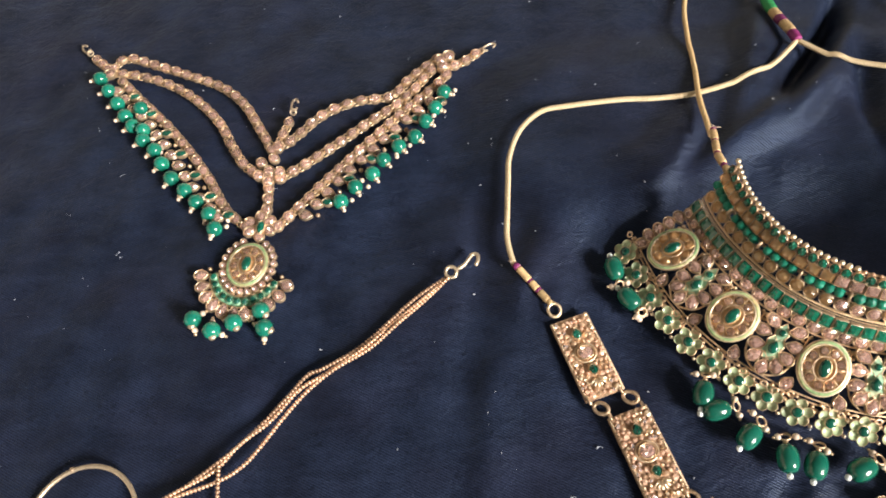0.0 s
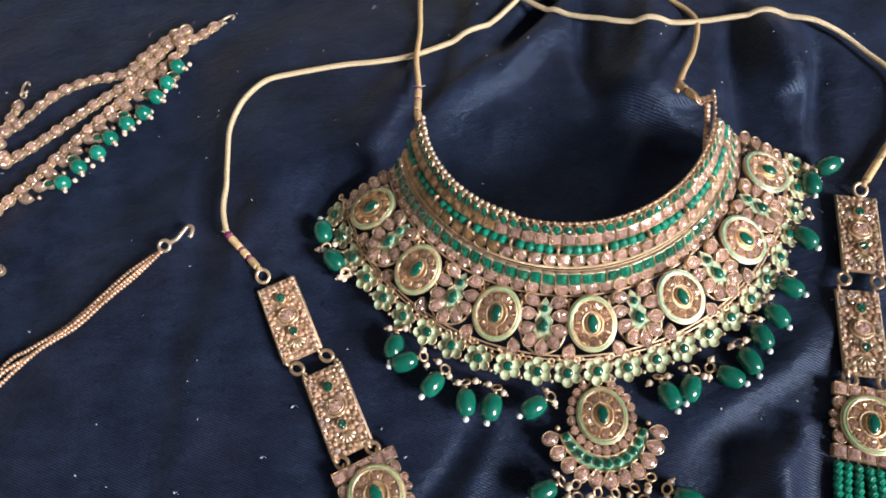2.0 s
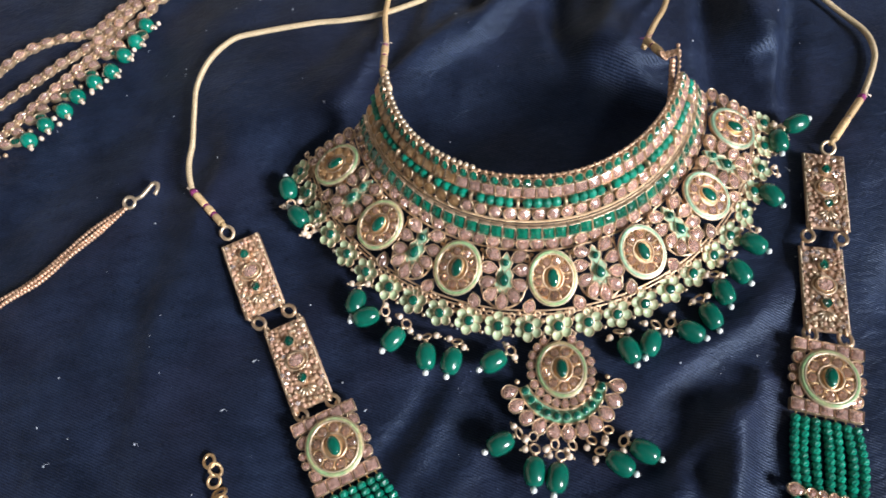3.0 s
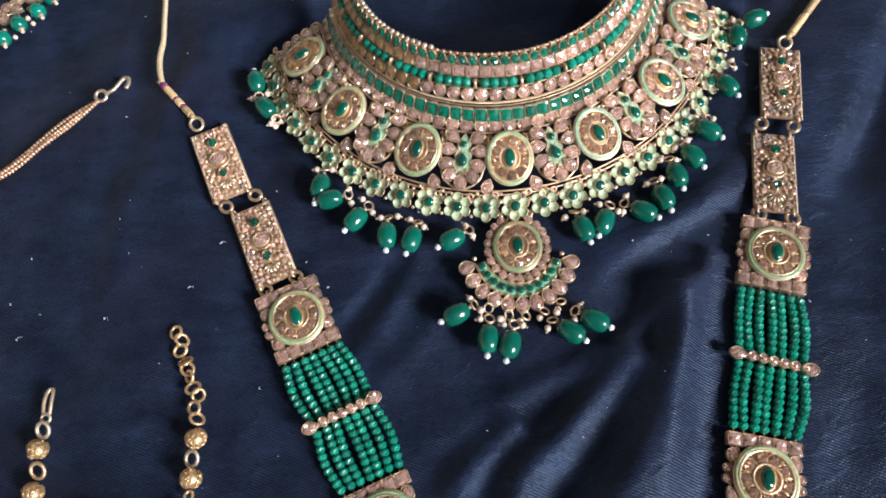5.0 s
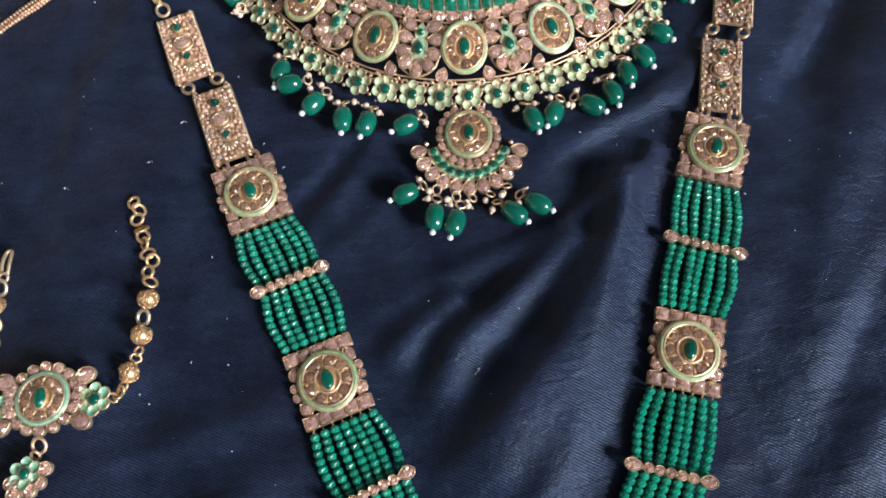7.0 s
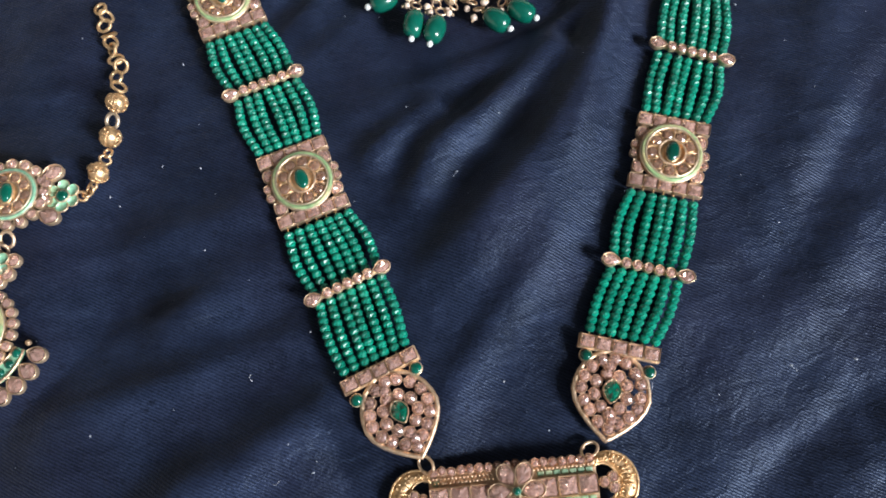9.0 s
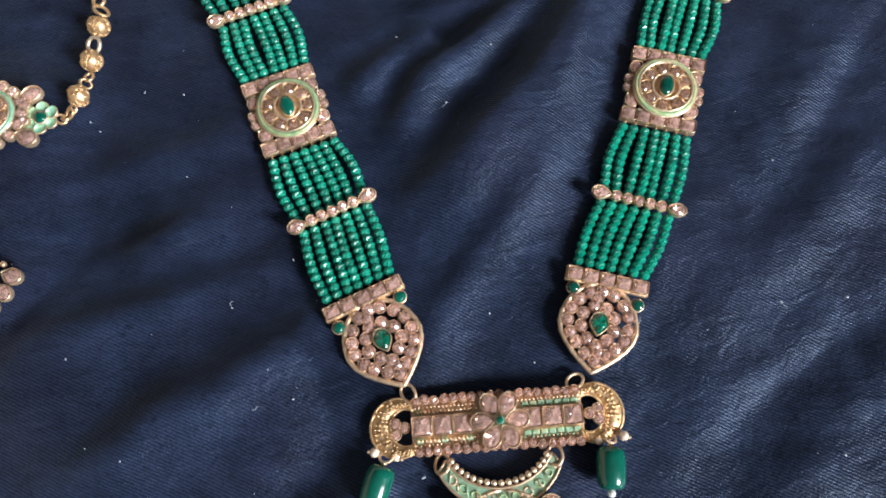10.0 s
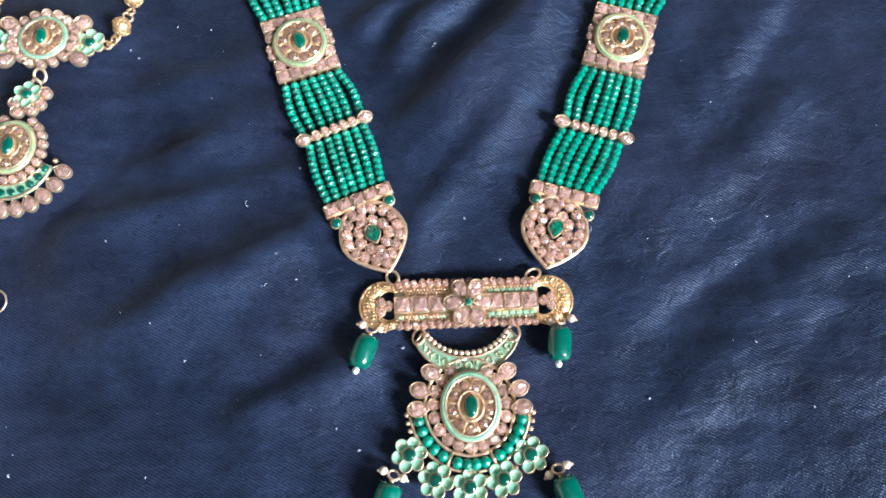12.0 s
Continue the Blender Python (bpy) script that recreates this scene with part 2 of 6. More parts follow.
    tinted.data_type = "RGBA"
    tinted.inputs[7].default_value = (0.0165, 0.0165, 0.0330, 1)
    k.new(lilac.outputs["Result"], tinted.inputs[0])
    k.new(pitted.outputs[2], tinted.inputs[6])
    mix2 = tinted
    # a small purple stain
    off = n.new("ShaderNodeVectorMath")
    off.operation = "DISTANCE"
    off.inputs[1].default_value = (STAIN[0], STAIN[1], 0)
    k.new(geo.outputs["Position"], off.inputs[0])
    wob = n.new("ShaderNodeTexNoise")
    wob.inputs["Scale"].default_value = 420
    k.new(geo.outputs["Position"], wob.inputs["Vector"])
    far = n.new("ShaderNodeMath")
    far.operation = "MULTIPLY_ADD"
    far.inputs[1].default_value, far.inputs[2].default_value = 0.006, -0.003
    k.new(wob.outputs["Fac"], far.inputs[0])
    edge_sum = n.new("ShaderNodeMath")
    k.new(off.outputs["Value"], edge_sum.inputs[0])
    k.new(far.outputs[0], edge_sum.inputs[1])
    spot = n.new("ShaderNodeMapRange")
    spot.inputs["From Min"].default_value, spot.inputs["From Max"].default_value = 0.0034, 0.0012
    spot.inputs["To Max"].default_value = 0.55
    k.new(edge_sum.outputs[0], spot.inputs["Value"])
    mix3 = n.new("ShaderNodeMix")
    mix3.data_type = "RGBA"
    mix3.inputs[7].default_value = (0.075, 0.028, 0.085, 1)
    k.new(spot.outputs["Result"], mix3.inputs[0])
    k.new(mix2.outputs[2], mix3.inputs[6])
    thread = n.new("ShaderNodeMapRange")
    thread.inputs["To Min"].default_value, thread.inputs["To Max"].default_value = 0.28, 1.8
    # pale and dark streaks in the colour stand in for light on fine wrinkles
    streak_map = n.new("ShaderNodeMapping")
    streak_map.inputs["Rotation"].default_value = (0, 0, radians(14))
    streak_map.inputs["Scale"].default_value = (0.28, 1.25, 1)
    k.new(geo.outputs["Position"], streak_map.inputs["Vector"])
    streak = n.new("ShaderNodeTexNoise")
    streak.inputs["Scale"].default_value, streak.inputs["Detail"].default_value, streak.inputs["Roughness"].default_value = 105, 6, 0.65
    k.new(streak_map.outputs["Vector"], streak.inputs["Vector"])
    wrinkle_tone = n.new("ShaderNodeMapRange")
    wrinkle_tone.inputs["From Min"].default_value, wrinkle_tone.inputs["From Max"].default_value = 0.30, 0.70
    wrinkle_tone.inputs["To Min"].default_value, wrinkle_tone.inputs["To Max"].default_value = -0.16, 0.16
    k.new(streak.outputs["Fac"], wrinkle_tone.inputs["Value"])
    toned_weave = n.new("ShaderNodeMath")
    k.new(weave.outputs[0], toned_weave.inputs[0])
    k.new(wrinkle_tone.outputs["Result"], toned_weave.inputs[1])
    k.new(toned_weave.outputs[0], thread.inputs["Value"])
    mul = n.new("ShaderNodeVectorMath")
    mul.operation = "MULTIPLY"
    k.new(mix3.outputs[2], mul.inputs[0])
    k.new(thread.outputs["Result"], mul.inputs[1])
    k.new(mul.outputs["Vector"], b.inputs["Base Color"])
    b.inputs["Roughness"].default_value = 0.43
    b.inputs["Specular IOR Level"].default_value = 0.25
    b.inputs["Specular Tint"].default_value = (0.55, 0.72, 1.0, 1)
    b.inputs["Sheen Weight"].default_value = 0.03
    b.inputs["Sheen Roughness"].default_value = 0.45
    b.inputs["Sheen Tint"].default_value = (0.45, 0.6, 1.0, 1)
    bump = n.new("ShaderNodeBump")
    bump.inputs["Strength"].default_value, bump.inputs["Distance"].default_value = 1.0, 0.00017
    k.new(weave.outputs[0], bump.inputs["Height"])
    # small creases in the cloth, wider than the weave
    crease_map = n.new("ShaderNodeMapping")
    crease_map.inputs["Rotation"].default_value = (0, 0, radians(-12))
    crease_map.inputs["Scale"].default_value = (0.75, 1.2, 1)
    k.new(geo.outputs["Position"], crease_map.inputs["Vector"])
    crease = n.new("ShaderNodeTexNoise")
    crease.inputs["Scale"].default_value, crease.inputs["Detail"].default_value, crease.inputs["Distortion"].default_value = 150, 5, 1.2
    k.new(crease_map.outputs["Vector"], crease.inputs["Vector"])
    rumple = n.new("ShaderNodeBump")
    rumple.inputs["Strength"].default_value, rumple.inputs["Distance"].default_value = 0.40, 0.0015
    k.new(crease.outputs["Fac"], rumple.inputs["Height"])
    k.new(rumple.outputs["Normal"], bump.inputs["Normal"])
    k.new(bump.outputs["Normal"], b.inputs["Normal"])
    return m


CLOTH = cloth_material()

# ---- mesh tools ----


class Shape:
    """Collects vertices and faces with a material slot and smooth flag per face."""

    def __init__(self, *materials):
        self.v, self.f, self.s, self.m, self.materials = [], [], [], [], materials

    def add(self, verts, faces, slot=0, smooth=True, m=None):
        k = len(self.v)
        self.v += [tuple(m @ Vector(p)) for p in verts] if m else [tuple(p) for p in verts]
        self.f += [tuple(i + k for i in face) for face in faces]
        self.s += [smooth] * len(faces)
        self.m += [slot] * len(faces)
        return self

    def mesh(self, name):
        me = bpy.data.meshes.new(name)
        me.from_pydata(self.v, [], self.f)
        me.polygons.foreach_set("use_smooth", self.s)
        me.polygons.foreach_set("material_index", self.m)
        for material in self.materials:
            me.materials.append(material)
        me.update()
        return me


def loft(loops, cap_start=False, cap_end=True):
    """Verts and faces through closed loops of equal length."""
    n, verts, faces = len(loops[0]), [p for loop in loops for p in loop], []
    for a in range(len(loops) - 1):
        for i in range(n):
            j = (i + 1) % n
            faces.append((a * n + i, a * n + j, (a + 1) * n + j, (a + 1) * n + i))
    if cap_start:
        faces.append(tuple(reversed(range(n))))
    if cap_end:
        faces.append(tuple(range((len(loops) - 1) * n, len(loops) * n)))
    return verts, faces


def outline(kind, w, l, n=12):
    """A closed outline, w wide and l long, about the origin, its long way along y."""
    pts = []
    for i in range(n):
        a = 2 * math.pi * i / n
        x, y = math.sin(a), -math.cos(a)
        if kind == "pear":
            x *= 1.0 - 0.62 * max(y, 0) ** 1.5
        elif kind == "marquise":
            x *= abs(x) ** 0.5
        elif kind == "square":
            s = 1 / max(abs(math.sin(a + math.pi / 4)), abs(math.cos(a + math.pi / 4))) / 1.10
            x, y = x * s * 0.98, y * s * 0.98
            x, y = max(-1, min(1, x)), max(-1, min(1, y))
        pts.append((x * w / 2, y * l / 2))
    return pts


def rings(pts, steps):
    return [[(x * s, y * s, z) for x, y in pts] for s, z in steps]


def square_pts(w, l, c=0.12):
    """A rectangle with cut corners."""
    a, b, k = w / 2, l / 2, min(w, l) * c
    return [(-a + k, -b), (a - k, -b), (a, -b + k), (a, b - k), (a - k, b), (-a + k, b), (-a, b - k), (-a, -b + k)]


CACHE = {}


def stone_mesh(kind, w, l, h, gem, metal=None, n=12):
    """A set stone: a metal bezel round a faceted gem."""
    key = ("stone", kind, w, l, h, gem.name, metal and metal.name, n)
    if key not in CACHE:
        metal = metal or (BRIGHT_GOLD if gem in (PINK, BACKLIT_GLASS) else GOLD)
        s = Shape(metal, gem, FOIL)
        pts = square_pts(w, l, 0.07) if kind == "square" else outline(kind, w, l, n)
        rim = 0.965 if kind == "square" else 0.93
        s.add(*loft(rings(pts, [(0.98, 0), (1.01, h * 0.25), (1.01, h * 0.66), (0.98, h * 0.80), (rim + 0.01, h * 0.78), (rim - 0.04, h * 0.55)]), cap_end=False), 0, True)
        n = len(pts)
        half = [((pts[i][0] + pts[(i + 1) % n][0]) / 2, (pts[i][1] + pts[(i + 1) % n][1]) / 2) for i in range(n)]
        k = rim - (0.03 if kind == "square" else 0.05)
        rnd = random.Random(int(w * 1e6) + int(l * 1e5) + n)
        low = rings(pts, [(k, h * 0.40), (k - 0.01, h * 0.62)])
        mid = [(x * rnd.uniform(0.46, 0.66), y * rnd.uniform(0.46, 0.66), h * rnd.uniform(0.76, 1.02)) for x, y in half]
        verts = low[0] + low[1] + mid + [(w * rnd.uniform(-0.05, 0.05), l * rnd.uniform(-0.06, 0.06), h * 0.97)]
        faces = [(i, (i + 1) % n, n + (i + 1) % n, n + i) for i in range(n)]
        for i in range(n):
            j = (i + 1) % n
            faces += [(n + i, n + j, 2 * n + i), (n + j, 2 * n + j, 2 * n + i), (2 * n + i, 2 * n + j, 3 * n)]
        s.add(verts, faces, 1, False)
        if gem in (PINK, TOPAZ):
            brim, inner = rings(pts, [(k - 0.02, h * 0.56)])[0], [(x * rnd.uniform(0.4, 0.6), y * rnd.uniform(0.4, 0.6), h * rnd.uniform(0.08, 0.52)) for x, y in half]
            bowl = brim + inner + [(w * rnd.uniform(-0.06, 0.06), l * rnd.uniform(-0.06, 0.06), h * 0.18)]
            wedges = []
            for i in range(n):
                j = (i + 1) % n
                wedges += [(i, j, n + i), (j, n + j, n + i), (n + i, n + j, 2 * n)]
            s.add(bowl, wedges, 2, False)
        CACHE[key] = s.mesh("set_stone")
    return CACHE[key]


def cabochon_mesh(w, l, h, gem, kind="round", metal=None):
    """A smooth domed stone in a thin bezel."""
    key = ("cab", kind, w, l, h, gem.name)
    if key not in CACHE:
        s = Shape(metal or GOLD, gem)
        pts = outline(kind, w, l, 16)
        s.add(*loft(rings(pts, [(0.98, 0), (1.02, h * 0.3), (1.0, h * 0.55), (0.9, h * 0.55)]), cap_end=False), 0, True)
        s.add(*loft(rings(pts, [(0.9, h * 0.5), (0.82, h * 0.75), (0.6, h * 0.93), (0.3, h)])), 1, True)
        CACHE[key] = s.mesh("cabochon")
    return CACHE[key]


def ball(r, material, n=10, m=6, flat=False, squash=1.0):
    key = ("ball", r, material.name, n, m, flat, squash)
    if key not in CACHE:
        s = Shape(material)
        loops = [[(r * math.sin(b) * math.cos(a), r * math.sin(b) * math.sin(a), -r * squash * math.cos(b))
                  for a in (2 * math.pi * i / n for i in range(n))] for b in (math.pi * (j + 0.35) / (m - 0.3) for j in range(m))]
        s.add(*loft(loops, True, True), 0, not flat)
        CACHE[key] = s.mesh("ball")
    return CACHE[key]


def tube(pts, r, sides=8, closed=False, flat=1.0):
    """Verts and faces of a round tube along points. flat squeezes it in z."""
    pts = [Vector(p) for p in pts]
    loops, n = [], len(pts)
    up = Vector((0, 0, 1))
    radii = r if isinstance(r, (list, tuple)) else [r] * n
    for i, p in enumerate(pts):
        t = (pts[(i + 1) % n] - pts[i - 1]) if closed else (pts[min(i + 1, n - 1)] - pts[max(i - 1, 0)])
        t = t.normalized() if t.length else Vector((1, 0, 0))
        u = up if abs(t.z) < 0.95 else Vector((1, 0, 0))
        side = t.cross(u).normalized()
        top = side.cross(t).normalized()
        loops.append([tuple(p + side * (math.cos(a) * radii[i]) + top * (math.sin(a) * radii[i] * flat))
                      for a in (2 * math.pi * j / sides for j in range(sides))])
    if closed:
        verts, faces = loft(loops, False, False)
        k = (n - 1) * sides
        faces += [(k + j, k + (j + 1) % sides, (j + 1) % sides, j) for j in range(sides)]
        return verts, faces
    return loft(loops, True, True)


def spline(ctrl, step=None, count=None):
    """Points at even steps along a smooth curve through the control points."""
    c = [Vector(p if len(p) == 3 else (*p, 0)) for p in ctrl]
    dense = []
    for i in range(len(c) - 1):
        a, b, d, e = c[max(i - 1, 0)], c[i], c[i + 1], c[min(i + 2, len(c) - 1)]
        for j in range(24):
            t = j / 24
            dense.append(0.5 * (2 * b + (d - a) * t + (2 * a - 5 * b + 4 * d - e) * t * t + (3 * b - a - 3 * d + e) * t ** 3))
    dense.append(c[-1])
    lengths = [0.0]
    for p, q in zip(dense, dense[1:]):
        lengths.append(lengths[-1] + (q - p).length)
    count = count or max(2, round(lengths[-1] / step) + 1)
    out, k = [], 0
    for i in range(count):
        want = lengths[-1] * i / (count - 1)
        while k < len(dense) - 2 and lengths[k + 1] < want:
            k += 1
        span = lengths[k + 1] - lengths[k]
        out.append(dense[k].lerp(dense[k + 1], (want - lengths[k]) / span if span else 0))
    return out


def torus_mesh(rx, ry, r, material, n=18, sides=6, gap=0.0):
    key = ("torus", rx, ry, r, material.name, n, gap)
    if key not in CACHE:
        s = Shape(material)
        pts = [(rx * math.cos(a), ry * math.sin(a), 0) for a in (gap / 2 + (2 * math.pi - gap) * i / (n if not gap else n - 1) for i in range(n))]
        s.add(*tube(pts, r, sides, closed=not gap))
        CACHE[key] = s.mesh("wire_ring")
    return CACHE[key]


def ball_row(pts, r, material, n=7, m=4, flat=False, name="ball_row"):
    """One mesh of touching balls along points."""
    s = Shape(material)
    loops = [[(r * math.sin(b) * math.cos(a), r * math.sin(b) * math.sin(a), -r * math.cos(b))
              for a in (2 * math.pi * i / n for i in range(n))] for b in (math.pi * (j + 0.4) / (m - 0.2) for j in range(m))]
    verts, faces = loft(loops, True, True)
    for p in pts:
        s.add(verts, faces, 0, not flat, Matrix.Translation(p))
    return s.mesh(name)


WM = {}


def thing(name, x, y, label, category, group=""):
    """An empty at a thing's base, which its parts hang from."""
    ob = new(name)
    ob.empty_display_size = 0.01
    ob.location = (x, y, 0)
    WM[ob] = Matrix.Translation((x, y, 0))
    return tagged(ob, label, category, group)


def part(name, mesh, parent, m, label=""):
    """A mesh object at the world pose m, under a thing or a part. All but the choker lie on the cloth and rise with it."""
    root = parent
    while root.parent:
        root = root.parent
    if root.name != "choker_necklace":
        if m == Matrix.Identity(4):
            for v in mesh.vertices:
                v.co.z += float(swell(v.co.x, v.co.y))
        else:
            m = Matrix.Translation((0, 0, float(swell(m.translation.x, m.translation.y)))) @ m
    ob = new(name, mesh)
    ob.parent = parent
    ob.matrix_basis = WM[parent].inverted() @ m
    WM[ob] = m
    if label:
        ob["label"] = label
    return ob


def at(x, y, z=0.0, turn=0.0, tilt=0.0, lean=0.0):
    return pose(x, y, z, tilt, lean, turn)


def local(m, x, y, z=0.0, turn=0.0):
    """A pose given within the pose m."""
    return m @ pose(x, y, z, 0, 0, turn)


def aim(p, q, up=(0, 0, 1)):
    """A pose at p whose y axis points to q."""
    p, q = Vector(p), Vector(q)
    y = (q - p).normalized()
    x = y.cross(Vector(up)).normalized()
    z = x.cross(y)
    return Matrix(((x.x, y.x, z.x, p.x), (x.y, y.y, z.y, p.y), (x.z, y.z, z.z, p.z), (0, 0, 0, 1)))


# ---- the room and the cloth ----


def slab(name, boxes, material, label):
    s = Shape(material)
    for x0, x1, y0, y1, z0, z1 in boxes:
        s.add([(x, y, z) for z in (z0, z1) for x, y in ((x0, y0), (x1, y0), (x1, y1), (x0, y1))],
              [(3, 2, 1, 0), (4, 5, 6, 7), (0, 1, 5, 4), (1, 2, 6, 5), (2, 3, 7, 6), (3, 0, 4, 7)], 0, False)
    return tagged(new(name, s.mesh(name)), label, "wall" if "wall" in name else name.split("_")[0], kind="structure")


# unseen room added around the cloth; its dark paint keeps fill light low
slab("wall_north", [(-2.7, 2.7, 2.6, 2.7, 1.7, 3.2)], PLASTER, "plain grey painted wall")
# pale lower walls are added to throw light onto the collar's left end
slab("dado_north", [(-2.7, 2.7, 2.597, 2.7, -0.1, 1.7)], BOUNCE_PAINT, "unseen cream lower wall added to bounce light")
slab("wall_south", [(-2.7, 2.7, -3.4, -3.3, -0.1, 3.2)], PLASTER, "plain grey painted wall")
slab("wall_west", [(-2.7, -2.6, -3.3, 2.6, 1.7, 3.2)], PLASTER, "plain grey painted wall")
slab("dado_west", [(-2.7, -2.597, -3.3, 2.597, -0.1, 1.7)], BOUNCE_PAINT, "unseen cream lower wall added to bounce light")
slab("wall_east", [(2.6, 2.7, -3.3, -2.87, -0.1, 3.2), (2.6, 2.7, -1.73, 2.6, -0.1, 3.2), (2.6, 2.7, -2.87, -1.73, -0.1, 1.24),
                   (2.6, 2.7, -2.87, -1.73, 2.72, 3.2)], PLASTER, "plain grey painted wall with a window opening")
slab("ceiling", [(-2.7, 2.7, -3.4, 2.7, 3.2, 3.3)], PLASTER, "plain grey ceiling")
slab("window_1", [(2.56, 2.6, -2.325, -2.275, 1.24, 2.72), (2.56, 2.6, -2.87, -2.325, 1.96, 2.01), (2.56, 2.6, -2.275, -1.73, 1.96, 2.01)], WOOD,
     "white window bars across the opening")

# folds of the cloth: the line of the crest, the width of its sunlit and of its steep side, height
CRESTS = [
    ([(0.062, -0.014), (0.058, -0.026), (0.055, -0.041), (0.045, -0.059), (0.026, -0.085), (0.009, -0.103), (-0.007, -0.119), (-0.030, -0.133)], 0.0230, 0.0095, 0.0155),
    ([(0.040, -0.041), (0.024, -0.053), (0.007, -0.068), (-0.012, -0.082), (-0.018, -0.093), (-0.027, -0.112)], 0.0095, 0.0060, 0.0080),
    ([(-0.008, -0.062), (-0.026, -0.075), (-0.044, -0.090)], 0.0075, 0.0055, 0.0042),
    ([(0.056, -0.020), (0.046, -0.030), (0.023, -0.044), (-0.002, -0.054)], 0.0055, 0.0040, 0.0036),
    ([(0.074, -0.010), (0.067, -0.022), (0.062, -0.036)], 0.0100, 0.0045, 0.0060),
    ([(0.030, -0.034), (0.012, -0.046), (-0.020, -0.058), (-0.050, -0.068)], 0.0070, 0.0050, 0.0018),
    ([(-0.030, -0.020), (-0.046, -0.034), (-0.066, -0.050)], 0.0070, 0.0050, 0.0016),
    ([(-0.056, -0.112), (-0.064, -0.116), (-0.079, -0.121), (-0.099, -0.130), (-0.116, -0.142)], 0.0090, 0.0075, 0.0044),
    ([(-0.052, -0.138), (-0.060, -0.141), (-0.078, -0.147), (-0.091, -0.149), (-0.113, -0.157), (-0.152, -0.166)], 0.0100, 0.0060, 0.0034),
    ([(-0.036, -0.162), (-0.042, -0.165), (-0.064, -0.172), (-0.081, -0.182), (-0.096, -0.186), (-0.117, -0.200), (-0.150, -0.210)], 0.0120, 0.0085, 0.0060),
    ([(-0.030, -0.210), (-0.043, -0.215), (-0.063, -0.225), (-0.090, -0.236)], 0.0100, 0.0060, 0.0044),
    ([(0.044, 0.222), (0.030, 0.206), (0.004, 0.177), (-0.018, 0.160), (-0.045, 0.143), (-0.075, 0.122)], 0.0080, 0.0045, 0.0042),
    ([(-0.030, 0.200), (-0.050, 0.170), (-0.080, 0.146), (-0.105, 0.130)], 0.0090, 0.0070, 0.0020),
]
# softer ridges and hollows: start, end, width, height
FOLDS_MIDDLE = [
    (-0.044, -0.004, -0.064, -0.032, 0.0045, 0.0010), (-0.052, 0.000, -0.072, -0.022, 0.0040, -0.0010), (0.044, -0.006, 0.092, 0.021, 0.0060, 0.0018),
    (0.074, -0.070, 0.050, -0.120, 0.0060, -0.0010), (0.020, -0.120, -0.014, -0.165, 0.0060, 0.0012),
]
FOLDS_LEFT = [
    (-0.122, -0.131, -0.080, -0.119, 0.0060, -0.0010), (-0.120, -0.108, -0.076, -0.096, 0.0060, 0.0010), (-0.124, 0.126, -0.137, 0.064, 0.0120, 0.0020),
    (-0.150, 0.060, -0.160, 0.016, 0.0080, 0.0013), (-0.150, 0.130, -0.160, 0.080, 0.0090, -0.0012),
]
FOLDS_RIGHT = [
    (0.040, 0.146, 0.066, 0.122, 0.0100, 0.0050), (0.066, 0.182, 0.049, 0.148, 0.0095, 0.0040),
    (0.113, 0.170, 0.117, 0.124, 0.0100, 0.0040), (0.101, 0.164, 0.093, 0.126, 0.0070, -0.0030),
    (0.133, 0.144, 0.123, 0.108, 0.0060, -0.0036), (-0.020, 0.154, 0.014, 0.178, 0.0080, 0.0036),
    (-0.078, 0.130, -0.053, 0.156, 0.0080, 0.0022), (0.036, 0.233, 0.005, 0.185, 0.0045, -0.0055),
    (-0.002, 0.224, -0.035, 0.160, 0.0090, 0.0028), (0.150, 0.000, 0.110, -0.090, 0.0110, 0.0009),
    (0.160, -0.060, 0.110, -0.115, 0.0080, -0.0009), (0.130, -0.120, 0.070, -0.165, 0.0090, 0.0006),
    (0.120, -0.175, 0.065, -0.210, 0.0070, -0.0008), (0.110, -0.200, 0.050, -0.245, 0.0090, 0.0006),
    (0.185, 0.080, 0.140, 0.020, 0.0100, -0.0030), (0.034, 0.190, 0.030, 0.150, 0.0060, -0.0030),
]
# lines along which the jewellery weighs the cloth flat: start, end, half width
RESTING = [(-0.122, 0.078, -0.032, -0.170, 0.0125), (0.126, 0.076, 0.034, -0.170, 0.0125), (-0.034, -0.196, 0.034, -0.196, 0.010), (0.0, -0.2, 0.0, -0.262, 0.026),
           (0.0, 0.0, 0.0, -0.030, 0.020), (-0.185, -0.088, -0.135, -0.088, 0.012), (-0.166, -0.10, -0.166, -0.15, 0.020)]


# broad swells under the cloth: start, end, half width, soft edge, height
SWELLS = [(-0.105, 0.166, 0.105, 0.174, 0.030, 0.035, 0.0072), (-0.156, 0.106, -0.205, 0.075, 0.012, 0.025, 0.0021), (-0.256, 0.105, -0.256, 0.080, 0.020, 0.030, 0.0024),
          (-0.240, 0.202, -0.230, 0.205, 0.015, 0.040, 0.0025), (-0.031, -0.172, -0.037, -0.160, 0.012, 0.022, 0.0024), (-0.125, -0.172, -0.078, -0.187, 0.014, 0.022, 0.0045), (0.165, -0.270, 0.265, -0.190, 0.020, 0.090, 0.0060),
          (-0.157, -0.088, -0.160, -0.132, 0.010, 0.026, 0.0055)]


